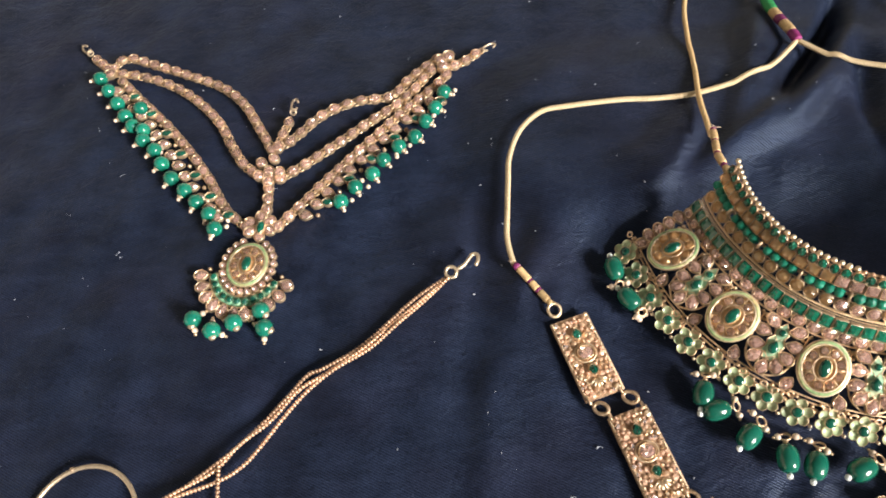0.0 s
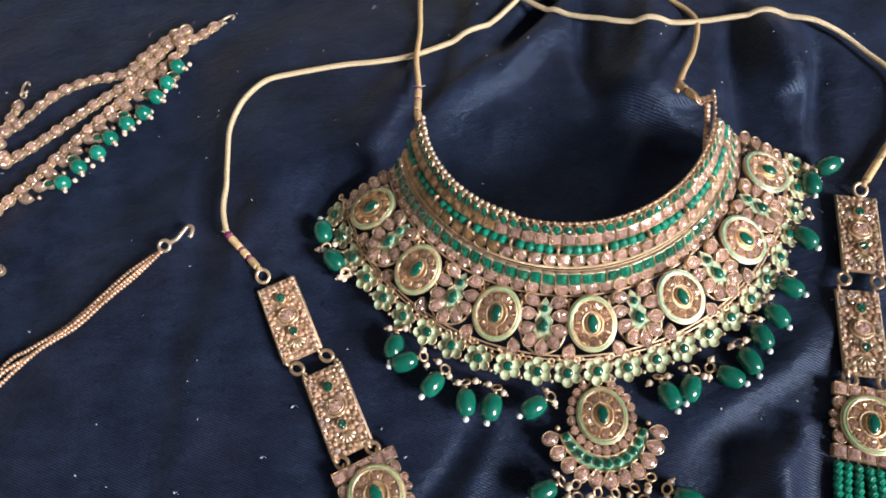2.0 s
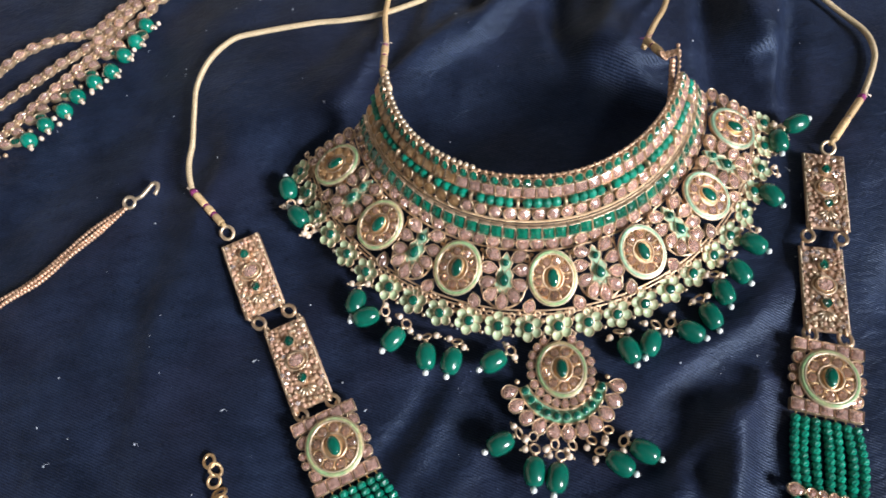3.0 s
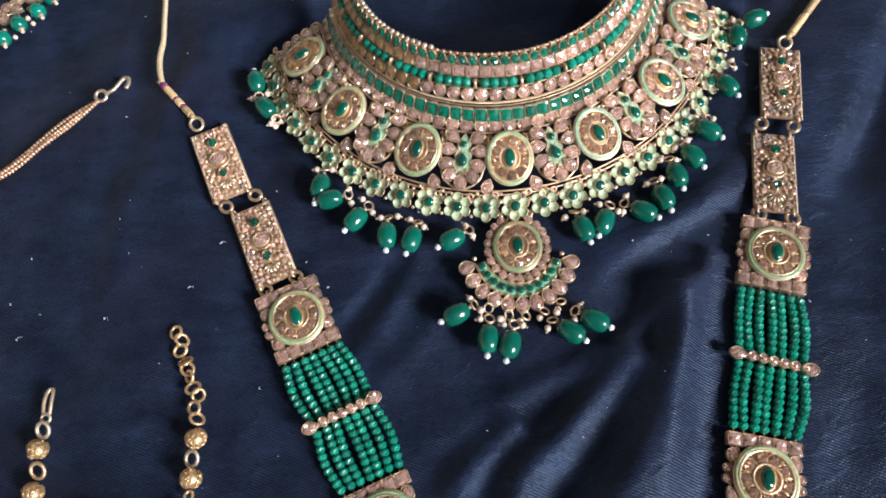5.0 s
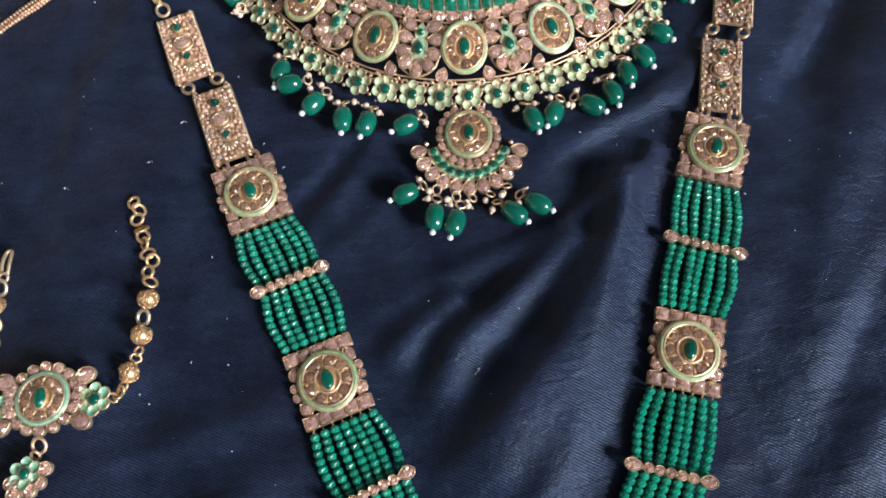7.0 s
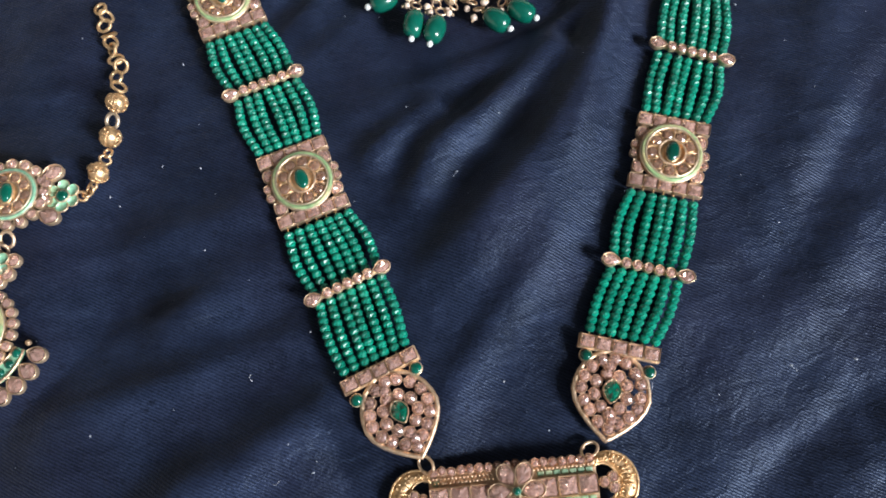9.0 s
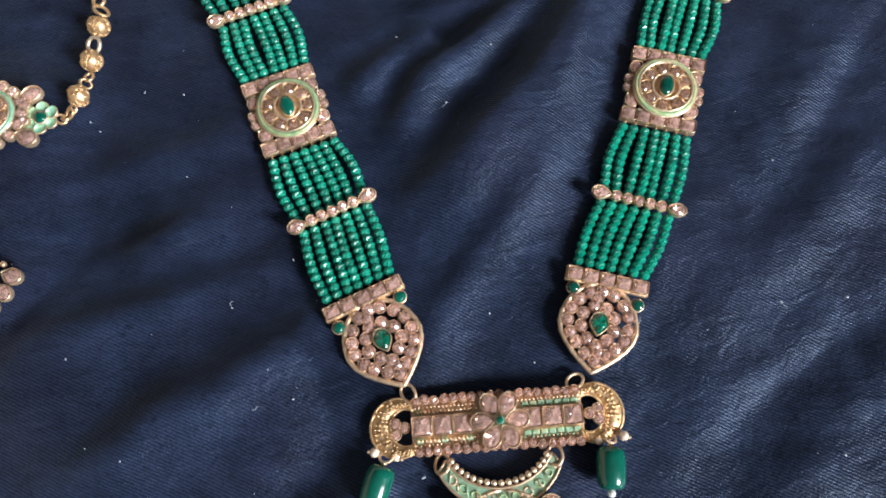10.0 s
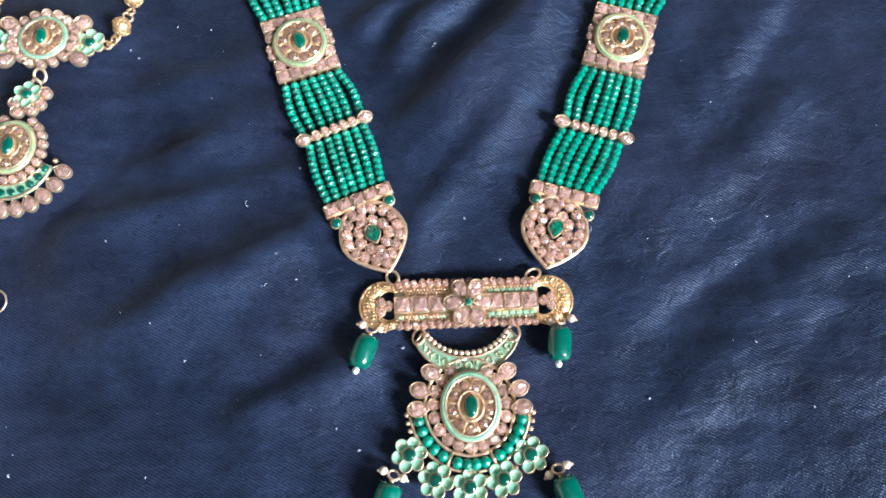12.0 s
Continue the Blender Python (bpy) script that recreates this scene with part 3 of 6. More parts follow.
def swell(x, y):
    """How far the cloth, and what lies on it, is lifted by what is under it."""
    z = np.zeros_like(np.asarray(x, dtype=float))
    for x0, y0, x1, y1, wide, soft, h in SWELLS:
        dx, dy = x1 - x0, y1 - y0
        f = np.clip(((x - x0) * dx + (y - y0) * dy) / (dx * dx + dy * dy), 0, 1)
        k = np.clip((wide + soft - np.hypot(x - x0 - f * dx, y - y0 - f * dy)) / soft, 0, 1)
        z = np.maximum(z, h * k * k * (3 - 2 * k))
    return z


def room_beside(x, y):
    """The distance from the jewellery that lies on the cloth."""
    near = np.full_like(x, 1.0)
    for x0, y0, x1, y1, wide in RESTING:
        dx, dy = x1 - x0, y1 - y0
        f = np.clip(((x - x0) * dx + (y - y0) * dy) / (dx * dx + dy * dy), 0, 1)
        near = np.minimum(near, np.hypot(x - x0 - f * dx, y - y0 - f * dy) - wide)
    ring = np.hypot(x - 0.0068, y - 0.116)
    return np.minimum(near, np.where(y < 0.13, np.abs(ring - 0.088) - 0.022, 1.0))


def crest_height(x, y, line, front, back, h):
    """One fold: gentle towards the window, steep behind, fading out at both ends."""
    pts = spline(line, count=5 * len(line))
    near, along, side = np.full_like(x, 9.0), np.zeros_like(x), np.ones_like(x)
    for k, (p, q) in enumerate(zip(pts, pts[1:])):
        dx, dy = q.x - p.x, q.y - p.y
        f = np.clip(((x - p.x) * dx + (y - p.y) * dy) / (dx * dx + dy * dy), 0, 1)
        d = np.hypot(x - p.x - f * dx, y - p.y - f * dy)
        closer = d < near
        near = np.where(closer, d, near)
        along = np.where(closer, (k + f) / (len(pts) - 1), along)
        side = np.where(closer, dx * (y - p.y) - dy * (x - p.x), side)
    lit = 1 / (1 + (near / front) ** 2) ** 1.5
    steep = np.exp(-(near / back) ** 2)
    fade = np.clip(along / 0.10, 0, 1) * np.clip((1 - along) / 0.3, 0, 1)
    return h * fade * fade * (3 - 2 * fade) * np.where(side > 0, lit, steep)


def cloth_height(x, y, lifted=True):
    """The height of the cloth at arrays of x and y, with or without the swells."""
    z = np.zeros_like(x)
    for x0, y0, x1, y1, w, h in FOLDS_MIDDLE + FOLDS_LEFT + FOLDS_RIGHT:
        length = math.hypot(x1 - x0, y1 - y0)
        ux, uy = (x1 - x0) / length, (y1 - y0) / length
        along = (x - x0) * ux + (y - y0) * uy
        bend = 0.10 * length * np.sin(np.clip(along / length, -0.3, 1.3) * 3.0 + w * 900)
        off = -(x - x0) * uy + (y - y0) * ux + bend * 0.35
        fade = 1 / (1 + np.exp(-(along + 0.1 * length) / 0.009)) / (1 + np.exp((along - 1.1 * length) / 0.012))
        side = np.where(off > 0, 1.25, 0.8)
        z += 2.8 * h * fade * np.exp(-(off / (w * side)) ** 2)
    for line, front, back, h in CRESTS:
        z += crest_height(x, y, line, front, back, h)
    z += 0.0009 * np.sin(31 * x + 17 * y + 1.5 * np.sin(13 * y)) + 0.0006 * np.sin(-23 * x + 47 * y + 2 * np.sin(19 * x))
    z = z - 0.0012
    near = room_beside(x, y)
    room = 0.0011 + 0.0130 * np.clip(near / 0.017, 0, 1) ** 2
    return np.where(z > 0, room * np.tanh(np.maximum(z, 0) / room), z) + (swell(x, y) if lifted else 0.0)


def build_cloth():
    xs = np.concatenate([np.linspace(-2.6, -0.47, 18)[:-1], np.arange(-0.47, 0.33, 0.0019), np.linspace(0.33, 2.6, 18)])
    ys = np.concatenate([np.linspace(-3.3, -0.36, 20)[:-1], np.arange(-0.36, 0.40, 0.0019), np.linspace(0.40, 2.6, 18)])
    gx, gy = np.meshgrid(xs, ys)
    gz = cloth_height(gx, gy)
    fine = (np.abs(gx) < 0.5) & (np.abs(gy) < 0.45)
    crumple = [0.0 if not ok else 0.0015 * noise.noise(((0.64 * a + 0.77 * b) * 14, (0.77 * a - 0.64 * b) * 46, 0.3)) + 0.0007 * noise.noise((a * 38, b * 38, 5.3))
               + 0.00022 * noise.noise((a * 110, b * 110, 2.0)) for a, b, ok in zip(gx.ravel(), gy.ravel(), fine.ravel())]
    # the cloth beside the lower half of the long necklace is more crumpled
    more = np.clip((gx.ravel() - 0.03) / 0.06, 0, 1) * np.clip((-0.05 - gy.ravel()) / 0.06, 0, 1) * fine.ravel()
    crumple = [c if not w else c + w * (0.0008 * noise.noise((a * 24 - b * 8, b * 62 + a * 10, 8.1)) + 0.0007 * noise.noise((a * 75, b * 95, 1.7)) + 0.0003 * noise.noise((a * 190, b * 160, 4.2)))
               for c, w, a, b in zip(crumple, more, gx.ravel(), gy.ravel())]
    # pulled threads raise sharp little ridges along the big fold between the strands
    fold = np.exp(-((0.77 * (gx.ravel() - 0.012) - 0.63 * (gy.ravel() + 0.085)) / 0.030) ** 2) * np.clip((-0.030 - gy.ravel()) / 0.02, 0, 1) * np.clip((gy.ravel() + 0.175) / 0.03, 0, 1)
    crumple = [c if w < 0.02 else c + w * (0.0016 * (0.5 - abs(noise.noise(((0.63 * a + 0.77 * b) * 16, (0.77 * a - 0.63 * b) * 75, 6.6)))) - 0.0006) for c, w, a, b in zip(crumple, fold, gx.ravel(), gy.ravel())]
    verts = np.stack([gx.ravel(), gy.ravel(), gz.ravel() + np.minimum(np.array(crumple), 0.0006 + 0.0024 * np.clip(room_beside(gx.ravel(), gy.ravel()) / 0.02, 0, 1) * (gx.ravel() > -0.02)) - 0.0002], 1)
    w, h = len(xs), len(ys)
    i = (np.arange(h - 1)[:, None] * w + np.arange(w - 1)[None]).ravel()
    faces = np.stack([i, i + 1, i + w + 1, i + w], 1)
    me = bpy.data.meshes.new("ground")
    me.from_pydata(verts.tolist(), [], faces.tolist())
    me.polygons.foreach_set("use_smooth", [True] * len(faces))
    me.materials.append(CLOTH)
    return tagged(new("ground", me), "dark navy satin cloth with soft diagonal folds", "cloth", kind="structure")


build_cloth()

# ---- jewellery pieces ----


def medallion(parent, m, a, b, stones=9, h=0.0042, enamel=MINT, gem=GREEN, name="medallion", centre=(0.0046, 0.0078), small=None):
    """An oval openwork disc: gold dish with ribs, narrow enamel rim, oval centre stone in a ring of round stones."""
    key = ("medallion", a, b, stones, h, centre, enamel.name)
    if key not in CACHE:
        dish = Shape(YELLOW_GOLD, GOLD)
        pts = [(math.sin(t), -math.cos(t)) for t in (2 * math.pi * i / 36 for i in range(36))]
        oval = lambda s, z: [(x * a * s, y * b * s, z) for x, y in pts]
        dish.add(*loft([oval(0.90, 0), oval(1.0, h * 0.12), oval(1.0, h * 0.45), oval(0.985, h * 0.52)], cap_end=False))
        dish.add(*loft([oval(0.85, h * 0.66), oval(0.83, h * 0.50), oval(0.79, h * 0.40), oval(0.60, h * 0.44), oval(0.42, h * 0.62), oval(0.34, h * 0.64)]))
        for i in range(stones):
            t = 2 * math.pi * (i + 0.5) / stones
            ca, sa = math.sin(t), -math.cos(t)
            p, q = (ca * a * 0.40, sa * b * 0.40, h * 0.62), (ca * a * 0.83, sa * b * 0.83, h * 0.60)
            dish.add(*tube([p, ((p[0] + q[0]) / 2, (p[1] + q[1]) / 2, h * 0.56), q], 0.00034 * a / 0.009, 6), 1)
        dish.add(*tube(oval(0.425, h * 0.70), 0.00042 * a / 0.009, 6, True), 1)
        rim = Shape(enamel, PALE_GOLD)
        rim.add(*loft([oval(0.985, h * 0.46), oval(0.990, h * 0.60), oval(0.955, h * 0.69), oval(0.890, h * 0.70), oval(0.850, h * 0.60)], cap_end=False))
        for f, z, fat in ((0.998, 0.50, 0.00032), (0.845, 0.68, 0.00034)):
            rim.add(*tube(oval(f, h * z), fat * a / 0.009, 5, True), 1)
        CACHE[key] = (dish.mesh("dish"), rim.mesh("enamel_rim"))
    dish, rim = CACHE[key]
    body = part(name, dish, parent, m)
    part("rim", rim, body, m, "mint green enamel rim")
    part("centre_stone", cabochon_mesh(centre[0], centre[1], 0.0026, gem, "round", YELLOW_GOLD), body, local(m, 0, 0, h * 0.56), "oval emerald green stone")
    d = round(a * 0.435, 5)
    mesh = stone_mesh("round", d, d, 0.0018, small or TOPAZ, YELLOW_GOLD, 9)
    for i in range(stones):
        t = 2 * math.pi * i / stones
        part("stone", mesh, body, local(m, math.sin(t) * a * 0.620, -math.cos(t) * b * 0.620, h * 0.40, math.degrees(t)))
    return body


def flower_mesh(r, enamel):
    """Six cupped enamel petals with gold edges."""
    key = ("flower", r, enamel.name)
    if key not in CACHE:
        s = Shape(enamel, GOLD)
        for i in range(6):
            m = Matrix.Rotation(math.pi * 2 * i / 6, 4, "Z") @ Matrix.Translation((0, r * 0.65, 0.0002 * (i % 2))) @ Matrix.Rotation(radians(8), 4, "X")
            pts = outline("round", r * 0.72, r * 0.74, 14)
            s.add(*loft(rings(pts, [(0.7, 0.0002), (1.0, 0.0012), (1.0, 0.0015), (0.92, 0.0016)]), cap_end=False), 1, True, m)
            s.add(*loft(rings(pts, [(0.93, 0.00155), (0.78, 0.0012), (0.45, 0.0008)])), 0, True, m)
        s.add(*loft(rings(outline("round", r * 0.9, r * 0.9, 12), [(1, 0.0002), (1, 0.0012), (0.6, 0.0013)])), 0, True)
        CACHE[key] = s.mesh("petals")
    return CACHE[key]


def flower(parent, m, r=0.0052, enamel=MINT, gem=GREEN, name="flower"):
    f = part(name, flower_mesh(r, enamel), parent, m, "mint enamel flower")
    part("centre_stone", cabochon_mesh(round(r * 0.76, 5), round(r * 0.76, 5), 0.0022, gem, "round", PALE_GOLD), f, local(m, 0, 0, 0.0009), "round green stone")
    return f


def drop_mesh(w, l):
    key = ("drop", w, l)
    if key not in CACHE:
        s = Shape(DROP_GREEN)
        barrel = [(0.16, -0.5), (0.50, -0.495), (0.76, -0.46), (0.92, -0.38), (0.99, -0.24), (1.0, -0.04), (0.99, 0.18), (0.95, 0.33), (0.80, 0.45), (0.52, 0.495), (0.16, 0.5)]
        prof = barrel if l > 0.0115 else [(0.14, -0.5), (0.40, -0.485), (0.62, -0.44), (0.82, -0.34), (0.95, -0.19), (1.0, -0.02), (0.98, 0.15), (0.89, 0.30), (0.70, 0.43), (0.44, 0.485), (0.14, 0.5)]
        s.add(*loft([[(math.cos(t) * r * w / 2, y * l, -math.sin(t) * r * w / 2) for t in (2 * math.pi * i / 20 for i in range(20))] for r, y in prof], True, True))
        CACHE[key] = s.mesh("bead_drop")
    return CACHE[key]


def drop(parent, x, y, turn, w=0.0080, l=0.0105, z=0.0042, seed=0):
    """A barrel bead, its tip towards the angle turn, with a white tip, a ring and little pearls at its other end."""
    m = pose(x, y, z, 0, 0, turn - 90)
    rnd = random.Random(seed)
    b = part("bead_drop", drop_mesh(w, l), parent, m, "glossy green barrel bead")
    part("tip", ball(0.00125, WHITE_TIP, 8, 5, True), b, local(m, 0, l / 2 + 0.0010))
    part("cap", ball(0.0009, BRIGHT_GOLD, 8, 5), b, local(m, 0, -l / 2 - 0.0004))
    part("ring", torus_mesh(0.0019, 0.0017, 0.00042, GOLD), b, local(m, 0, -l / 2 - 0.0024, 0, rnd.uniform(-30, 30)) @ pose(0, 0, 0, rnd.uniform(10, 50), rnd.uniform(-20, 20), 0))
    for side in (-1, 1):
        q = local(m, side * rnd.uniform(0.0026, 0.0040), -l / 2 - rnd.uniform(0.0012, 0.0034), rnd.uniform(-0.0012, 0.0002))
        part("pearl", ball(0.00150 if l > 0.0115 else 0.00135, PEARL, 9, 6), b, q, "small cream pearl")
        part("pearl_pin", ball(0.0006, BRIGHT_GOLD, 6, 4), b, q @ Matrix.Translation((side * 0.0016, 0.0004, 0)))
    return b


def plaque(parent, m, w=0.0246, h=0.0272):
    """A square openwork plaque: rows of square stones, stones down the sides, a round medallion."""
    key = ("plaque", w, h)
    if key not in CACHE:
        s = Shape(GOLD)
        for sy in (-1, 1):
            y = sy * (h / 2 - 0.0022)
            s.add(*loft([[(px, py + y, z) for px, py in square_pts(w, 0.0044, 0.05)] for z in (0, 0.0014)]), 0, False)
        for sx in (-1, 1):
            s.add(*tube([(sx * (w / 2 - 0.0022), -h / 2 + 0.003, 0.0006), (sx * (w / 2 - 0.0022), h / 2 - 0.003, 0.0006)], 0.0006, 6))
        CACHE[key] = s.mesh("plaque_frame")
    body = part("plaque", CACHE[key], parent, m, "square gilt plaque set with pink stones")
    sq = stone_mesh("square", 0.0049, 0.0044, 0.0024, PINK)
    pear = stone_mesh("pear", 0.0045, 0.0054, 0.0024, PINK)
    dot = stone_mesh("round", 0.0031, 0.0031, 0.0022, PINK, n=10)
    for sy in (-1, 1):
        for i in range(5):
            part("stone", sq, body, local(m, (i - 2) * w / 5.05, sy * (h / 2 - 0.0022), 0.001))
    for sx in (-1, 1):
        x = sx * (w / 2 - 0.0012)
        for sy in (-1, 1):
            part("stone", pear, body, local(m, x - sx * 0.0012, sy * 0.0064, 0.0006, 90 + sx * 90 + sy * sx * 35))
            part("stone", dot, body, local(m, x + sx * 0.0006, sy * 0.0017, 0.0006))
    medallion(parent, local(m, 0.0002, 0.0, 0.001), 0.0103, 0.0106, 9, 0.0046, MINT, centre=(0.0050, 0.0082))
    return body


def crystal(rnd, d, h):
    """A tiny cut stone: verts and faces with an off-centre table."""
    n = rnd.choice((5, 6, 6, 7))
    ox, oy = rnd.uniform(-0.12, 0.12) * d, rnd.uniform(-0.12, 0.12) * d
    low = [(math.cos(t) * d / 2, math.sin(t) * d / 2, 0) for t in (2 * math.pi * (i + rnd.uniform(-0.15, 0.15)) / n for i in range(n))]
    mid = [(x * 0.96, y * 0.96, h * 0.55) for x, y, _ in low]
    top = [(x * 0.55 + ox, y * 0.55 + oy, h * rnd.uniform(0.85, 1.0)) for x, y, _ in low]
    return loft([low, mid, top])


def plate(parent, m, w=0.0157, h=0.0345, seed=1):
    """A long flat plate strewn with tiny stones, two green drops and a ringed oval stone."""
    rnd = random.Random(seed)
    s = Shape(PLATE, GRAIN, FOIL, PALE_GOLD, GOLD)
    s.add(*loft([[(x, y, z) for x, y in square_pts(w, h, 0.02)] for z in (0, 0.0012)], True), 0, False)
    spots = []
    for _ in range(2600):
        d = rnd.uniform(0.0013, 0.0029)
        x, y = rnd.uniform(-w / 2 + d * 0.4, w / 2 - d * 0.4), rnd.uniform(-h / 2 + d * 0.4, h / 2 - d * 0.4)
        if (x / 0.0047) ** 2 + ((y - 0.0012) / 0.0042) ** 2 < 1.2 or (abs(x) < 0.0026 and (abs(y - 0.0098) < 0.0034 or abs(y + 0.0072) < 0.0030)):
            continue
        if abs(x) < 0.0040 and -0.0138 < y < -0.0088:
            continue
        if all(math.hypot(x - u, y - v) > (d + e) * 0.44 for u, v, e in spots):
            spots.append((x, y, d))
    for x, y, d in spots:
        v, f = crystal(rnd, d, rnd.uniform(0.0008, 0.0015))
        s.add(v, f, rnd.choice((0, 1, 1, 1, 2, 3, 4)), False, pose(x, y, 0.0011, rnd.uniform(-14, 14), rnd.uniform(-14, 14), rnd.uniform(0, 360)))
    for k in range(6):
        t = radians(-150 + 24 * k)
        s.add(*tube([(0.0008 * math.cos(t), -0.0092 + 0.0008 * math.sin(t), 0.0017), (0.0040 * math.cos(t), -0.0090 + 0.0042 * math.sin(t), 0.0015)], [0.0003, 0.0006], 6), 3)
    for sx in (-1, 1):
        n = 40
        v, f = loft(rings(outline("round", 0.0009, 0.0009, 6), [(1, 0), (0.9, 0.0004), (0.4, 0.0006)]))
        for i in range(n):
            s.add(v, f, 3, True, Matrix.Translation((sx * (w / 2 - 0.0003), (i - (n - 1) / 2) * h / n, 0.0011)))
        s.add(*tube([(sx * w / 2, -h / 2, 0.0008), (sx * w / 2, h / 2, 0.0008)], 0.0005, 5))
    body = part("plate", s.mesh("stone_plate"), parent, m, "flat gilt plate strewn with tiny stones")
    part("stone", stone_mesh("pear", 0.0042, 0.0050, 0.0028, GREEN, BRIGHT_GOLD), body, local(m, 0, 0.0096, 0.001), "green drop stone")
    part("stone", stone_mesh("pear", 0.0040, 0.0046, 0.0028, GREEN, BRIGHT_GOLD), body, local(m, 0, -0.0064, 0.001, 180), "green drop stone")
    part("stone", stone_mesh("round", 0.0068, 0.0058, 0.0030, PINK, BRIGHT_GOLD, 14), body, local(m, 0, 0.0012, 0.001), "oval champagne stone")
    part("ring", torus_mesh(0.0043, 0.0038, 0.00038, PALE_GOLD, 26), body, local(m, 0, 0.0012, 0.0018), "gilt wire ring")
    return body


def link_rings(parent, p, q):
    """A wire ring that joins two plates."""
    mid = (Vector(p) + Vector(q)) / 2
    m = aim(mid, Vector(q))
    return part("ring", torus_mesh(0.0021, 0.0029, 0.00075, GOLD), parent, m @ pose(0, 0, 0, 12, 14, 20), "gilt wire ring")


def separator(parent, p, q):
    """A bar across the strands: a drop stone at each end and small round stones between."""
    m = aim(((Vector(p) + Vector(q)) / 2), q)
    length = (Vector(q) - Vector(p)).length
    s = Shape(GOLD)
    s.add(*tube([(0, -length / 2, 0), (0, length / 2, 0)], 0.0009, 6))
    body = part("separator", s.mesh("separator_bar"), parent, m, "gilt bar set with pink stones")
    pear = stone_mesh("pear", 0.0045, 0.0062, 0.0026, PINK)
    dot = stone_mesh("round", 0.0034, 0.0034, 0.0024, PINK, n=10)
    part("stone", pear, body, local(m, 0, -length / 2, 0.0002, 0))
    part("stone", pear, body, local(m, 0, length / 2, 0.0002, 180))
    n = 5
    for i in range(n):
        part("stone", dot, body, local(m, 0, (i - (n - 1) / 2) * (length - 0.0062) / n, 0.0002))
    return body


def faceted_bead():
    """A round glass bead with flat facets."""
    key = "faceted"
    if key not in CACHE:
        s = Shape(BEAD_GREEN)
        r, n = 0.00172, 8
        loops = []
        for j, (rr, y) in enumerate(((0.45, -0.80), (0.86, -0.48), (1.0, 0.0), (0.86, 0.48), (0.45, 0.80))):
            loops.append([(math.cos(t) * rr * r, y * r, -math.sin(t) * rr * r) for t in (2 * math.pi * (i + 0.5 * (j % 2)) / n for i in range(n))])
        verts, faces = loft(loops, True, True)
        tris = []
        for face in faces:
            tris += [(face[0], face[1], face[2]), (face[0], face[2], face[3])] if len(face) == 4 else [face]
        s.add(verts, tris, 0, False)
        CACHE[key] = s.mesh("faceted_bead")
    return CACHE[key]


def strands(parent, a0, a1, b0, b1, n=7, seed=0, z=0.0026, bow=0.0019):
    """n parallel strands of beads from the edge a0-a1 to the edge b0-b1."""
    rnd = random.Random(seed)
    a0, a1, b0, b1 = (Vector((*p, z)) for p in (a0, a1, b0, b1))
    for i in range(n):
        f = (i + 0.5) / n
        p, q = a0.lerp(a1, f), b0.lerp(b1, f)
        side = (a1 - a0).normalized() * (f - 0.5) * 2 * bow
        line = spline([p, p.lerp(q, 0.5) + side + Vector((rnd.uniform(-0.0008, 0.0008), 0, rnd.uniform(-0.0003, 0.0006))), q], count=40)
        length = sum((v - u).length for u, v in zip(line, line[1:]))
        s = Shape(CORD)
        s.add(*tube(line[::6] + [line[-1]], 0.00025, 4))
        thread = part("bead_strand", s.mesh("thread"), parent, Matrix.Identity(4), "strand of faceted green glass beads")
        count = max(2, round(length / 0.00285))
        pts = spline(line, count=count + 2)[1:-1]
        for k, c in enumerate(pts):
            nxt = pts[k + 1] if k + 1 < len(pts) else c + (c - pts[k - 1])
            part("bead", faceted_bead(), thread, aim(c, nxt) @ pose(0, 0, 0, 0, rnd.uniform(0, 360), 0))


def cord(parent, ctrl, r=0.00125, name="cord", label="gold thread cord", material=None):
    s = Shape(material or CORD)
    pts = spline(ctrl, 0.002)
    under = cloth_height(np.array([p.x for p in pts]), np.array([p.y for p in pts]), parent.name == "choker_necklace")
    high = [max(p.z, h + 0.8 * r) for p, h in zip(pts, under)]
    smooth = [sum(high[max(0, i - 12):i + 13]) / len(high[max(0, i - 12):i + 13]) for i in range(len(high))]
    s.add(*tube([(p.x, p.y, max(z, h + 0.5 * r)) for p, z, h in zip(pts, smooth, under)], r, 10))
    return part(name, s.mesh(name), parent, Matrix.Identity(4), label)


def wrapping(parent, p, q, r, bands):
    """Thread wound round a cord's end, in bands of colour from p to q."""
    p, q = Vector(p), Vector(q)
    for k, (f0, f1, material, fat) in enumerate(bands):
        s = Shape(material)
        a, b = p.lerp(q, f0), p.lerp(q, f1)
        turns = max(2, int((b - a).length / 0.0006))
        pts = [a.lerp(b, i / turns) for i in range(turns + 1)]
        radii = [r * fat * (0.9 if i in (0, turns) else 1.0 + 0.05 * (i % 2)) for i in range(turns + 1)]
        s.add(*tube(pts, radii, 10))
        part("thread_wrap", s.mesh("thread_wrap"), parent, Matrix.Identity(4), "thread wound round the cord end")


def tuft(parent, p, material, seed):
    """Loose thread ends."""
    rnd = random.Random(seed)
    s = Shape(material)
    for _ in range(5):
        q = Vector(p) + Vector((rnd.uniform(-0.003, 0.003), rnd.uniform(-0.002, 0.002), rnd.uniform(-0.0005, 0.0015)))
        s.add(*tube([p, Vector(p).lerp(q, 0.5) + Vector((0, 0, 0.0006)), q], 0.00022, 4))
    part("thread_end", s.mesh("thread_end"), parent, Matrix.Identity(4), "frayed thread ends")


# ---- the choker ----
choker = thing("choker_necklace", 0.007, 0.03, "gilt choker collar set with pink and green stones", "necklace")
CX, CY = 0.0068, 0.116
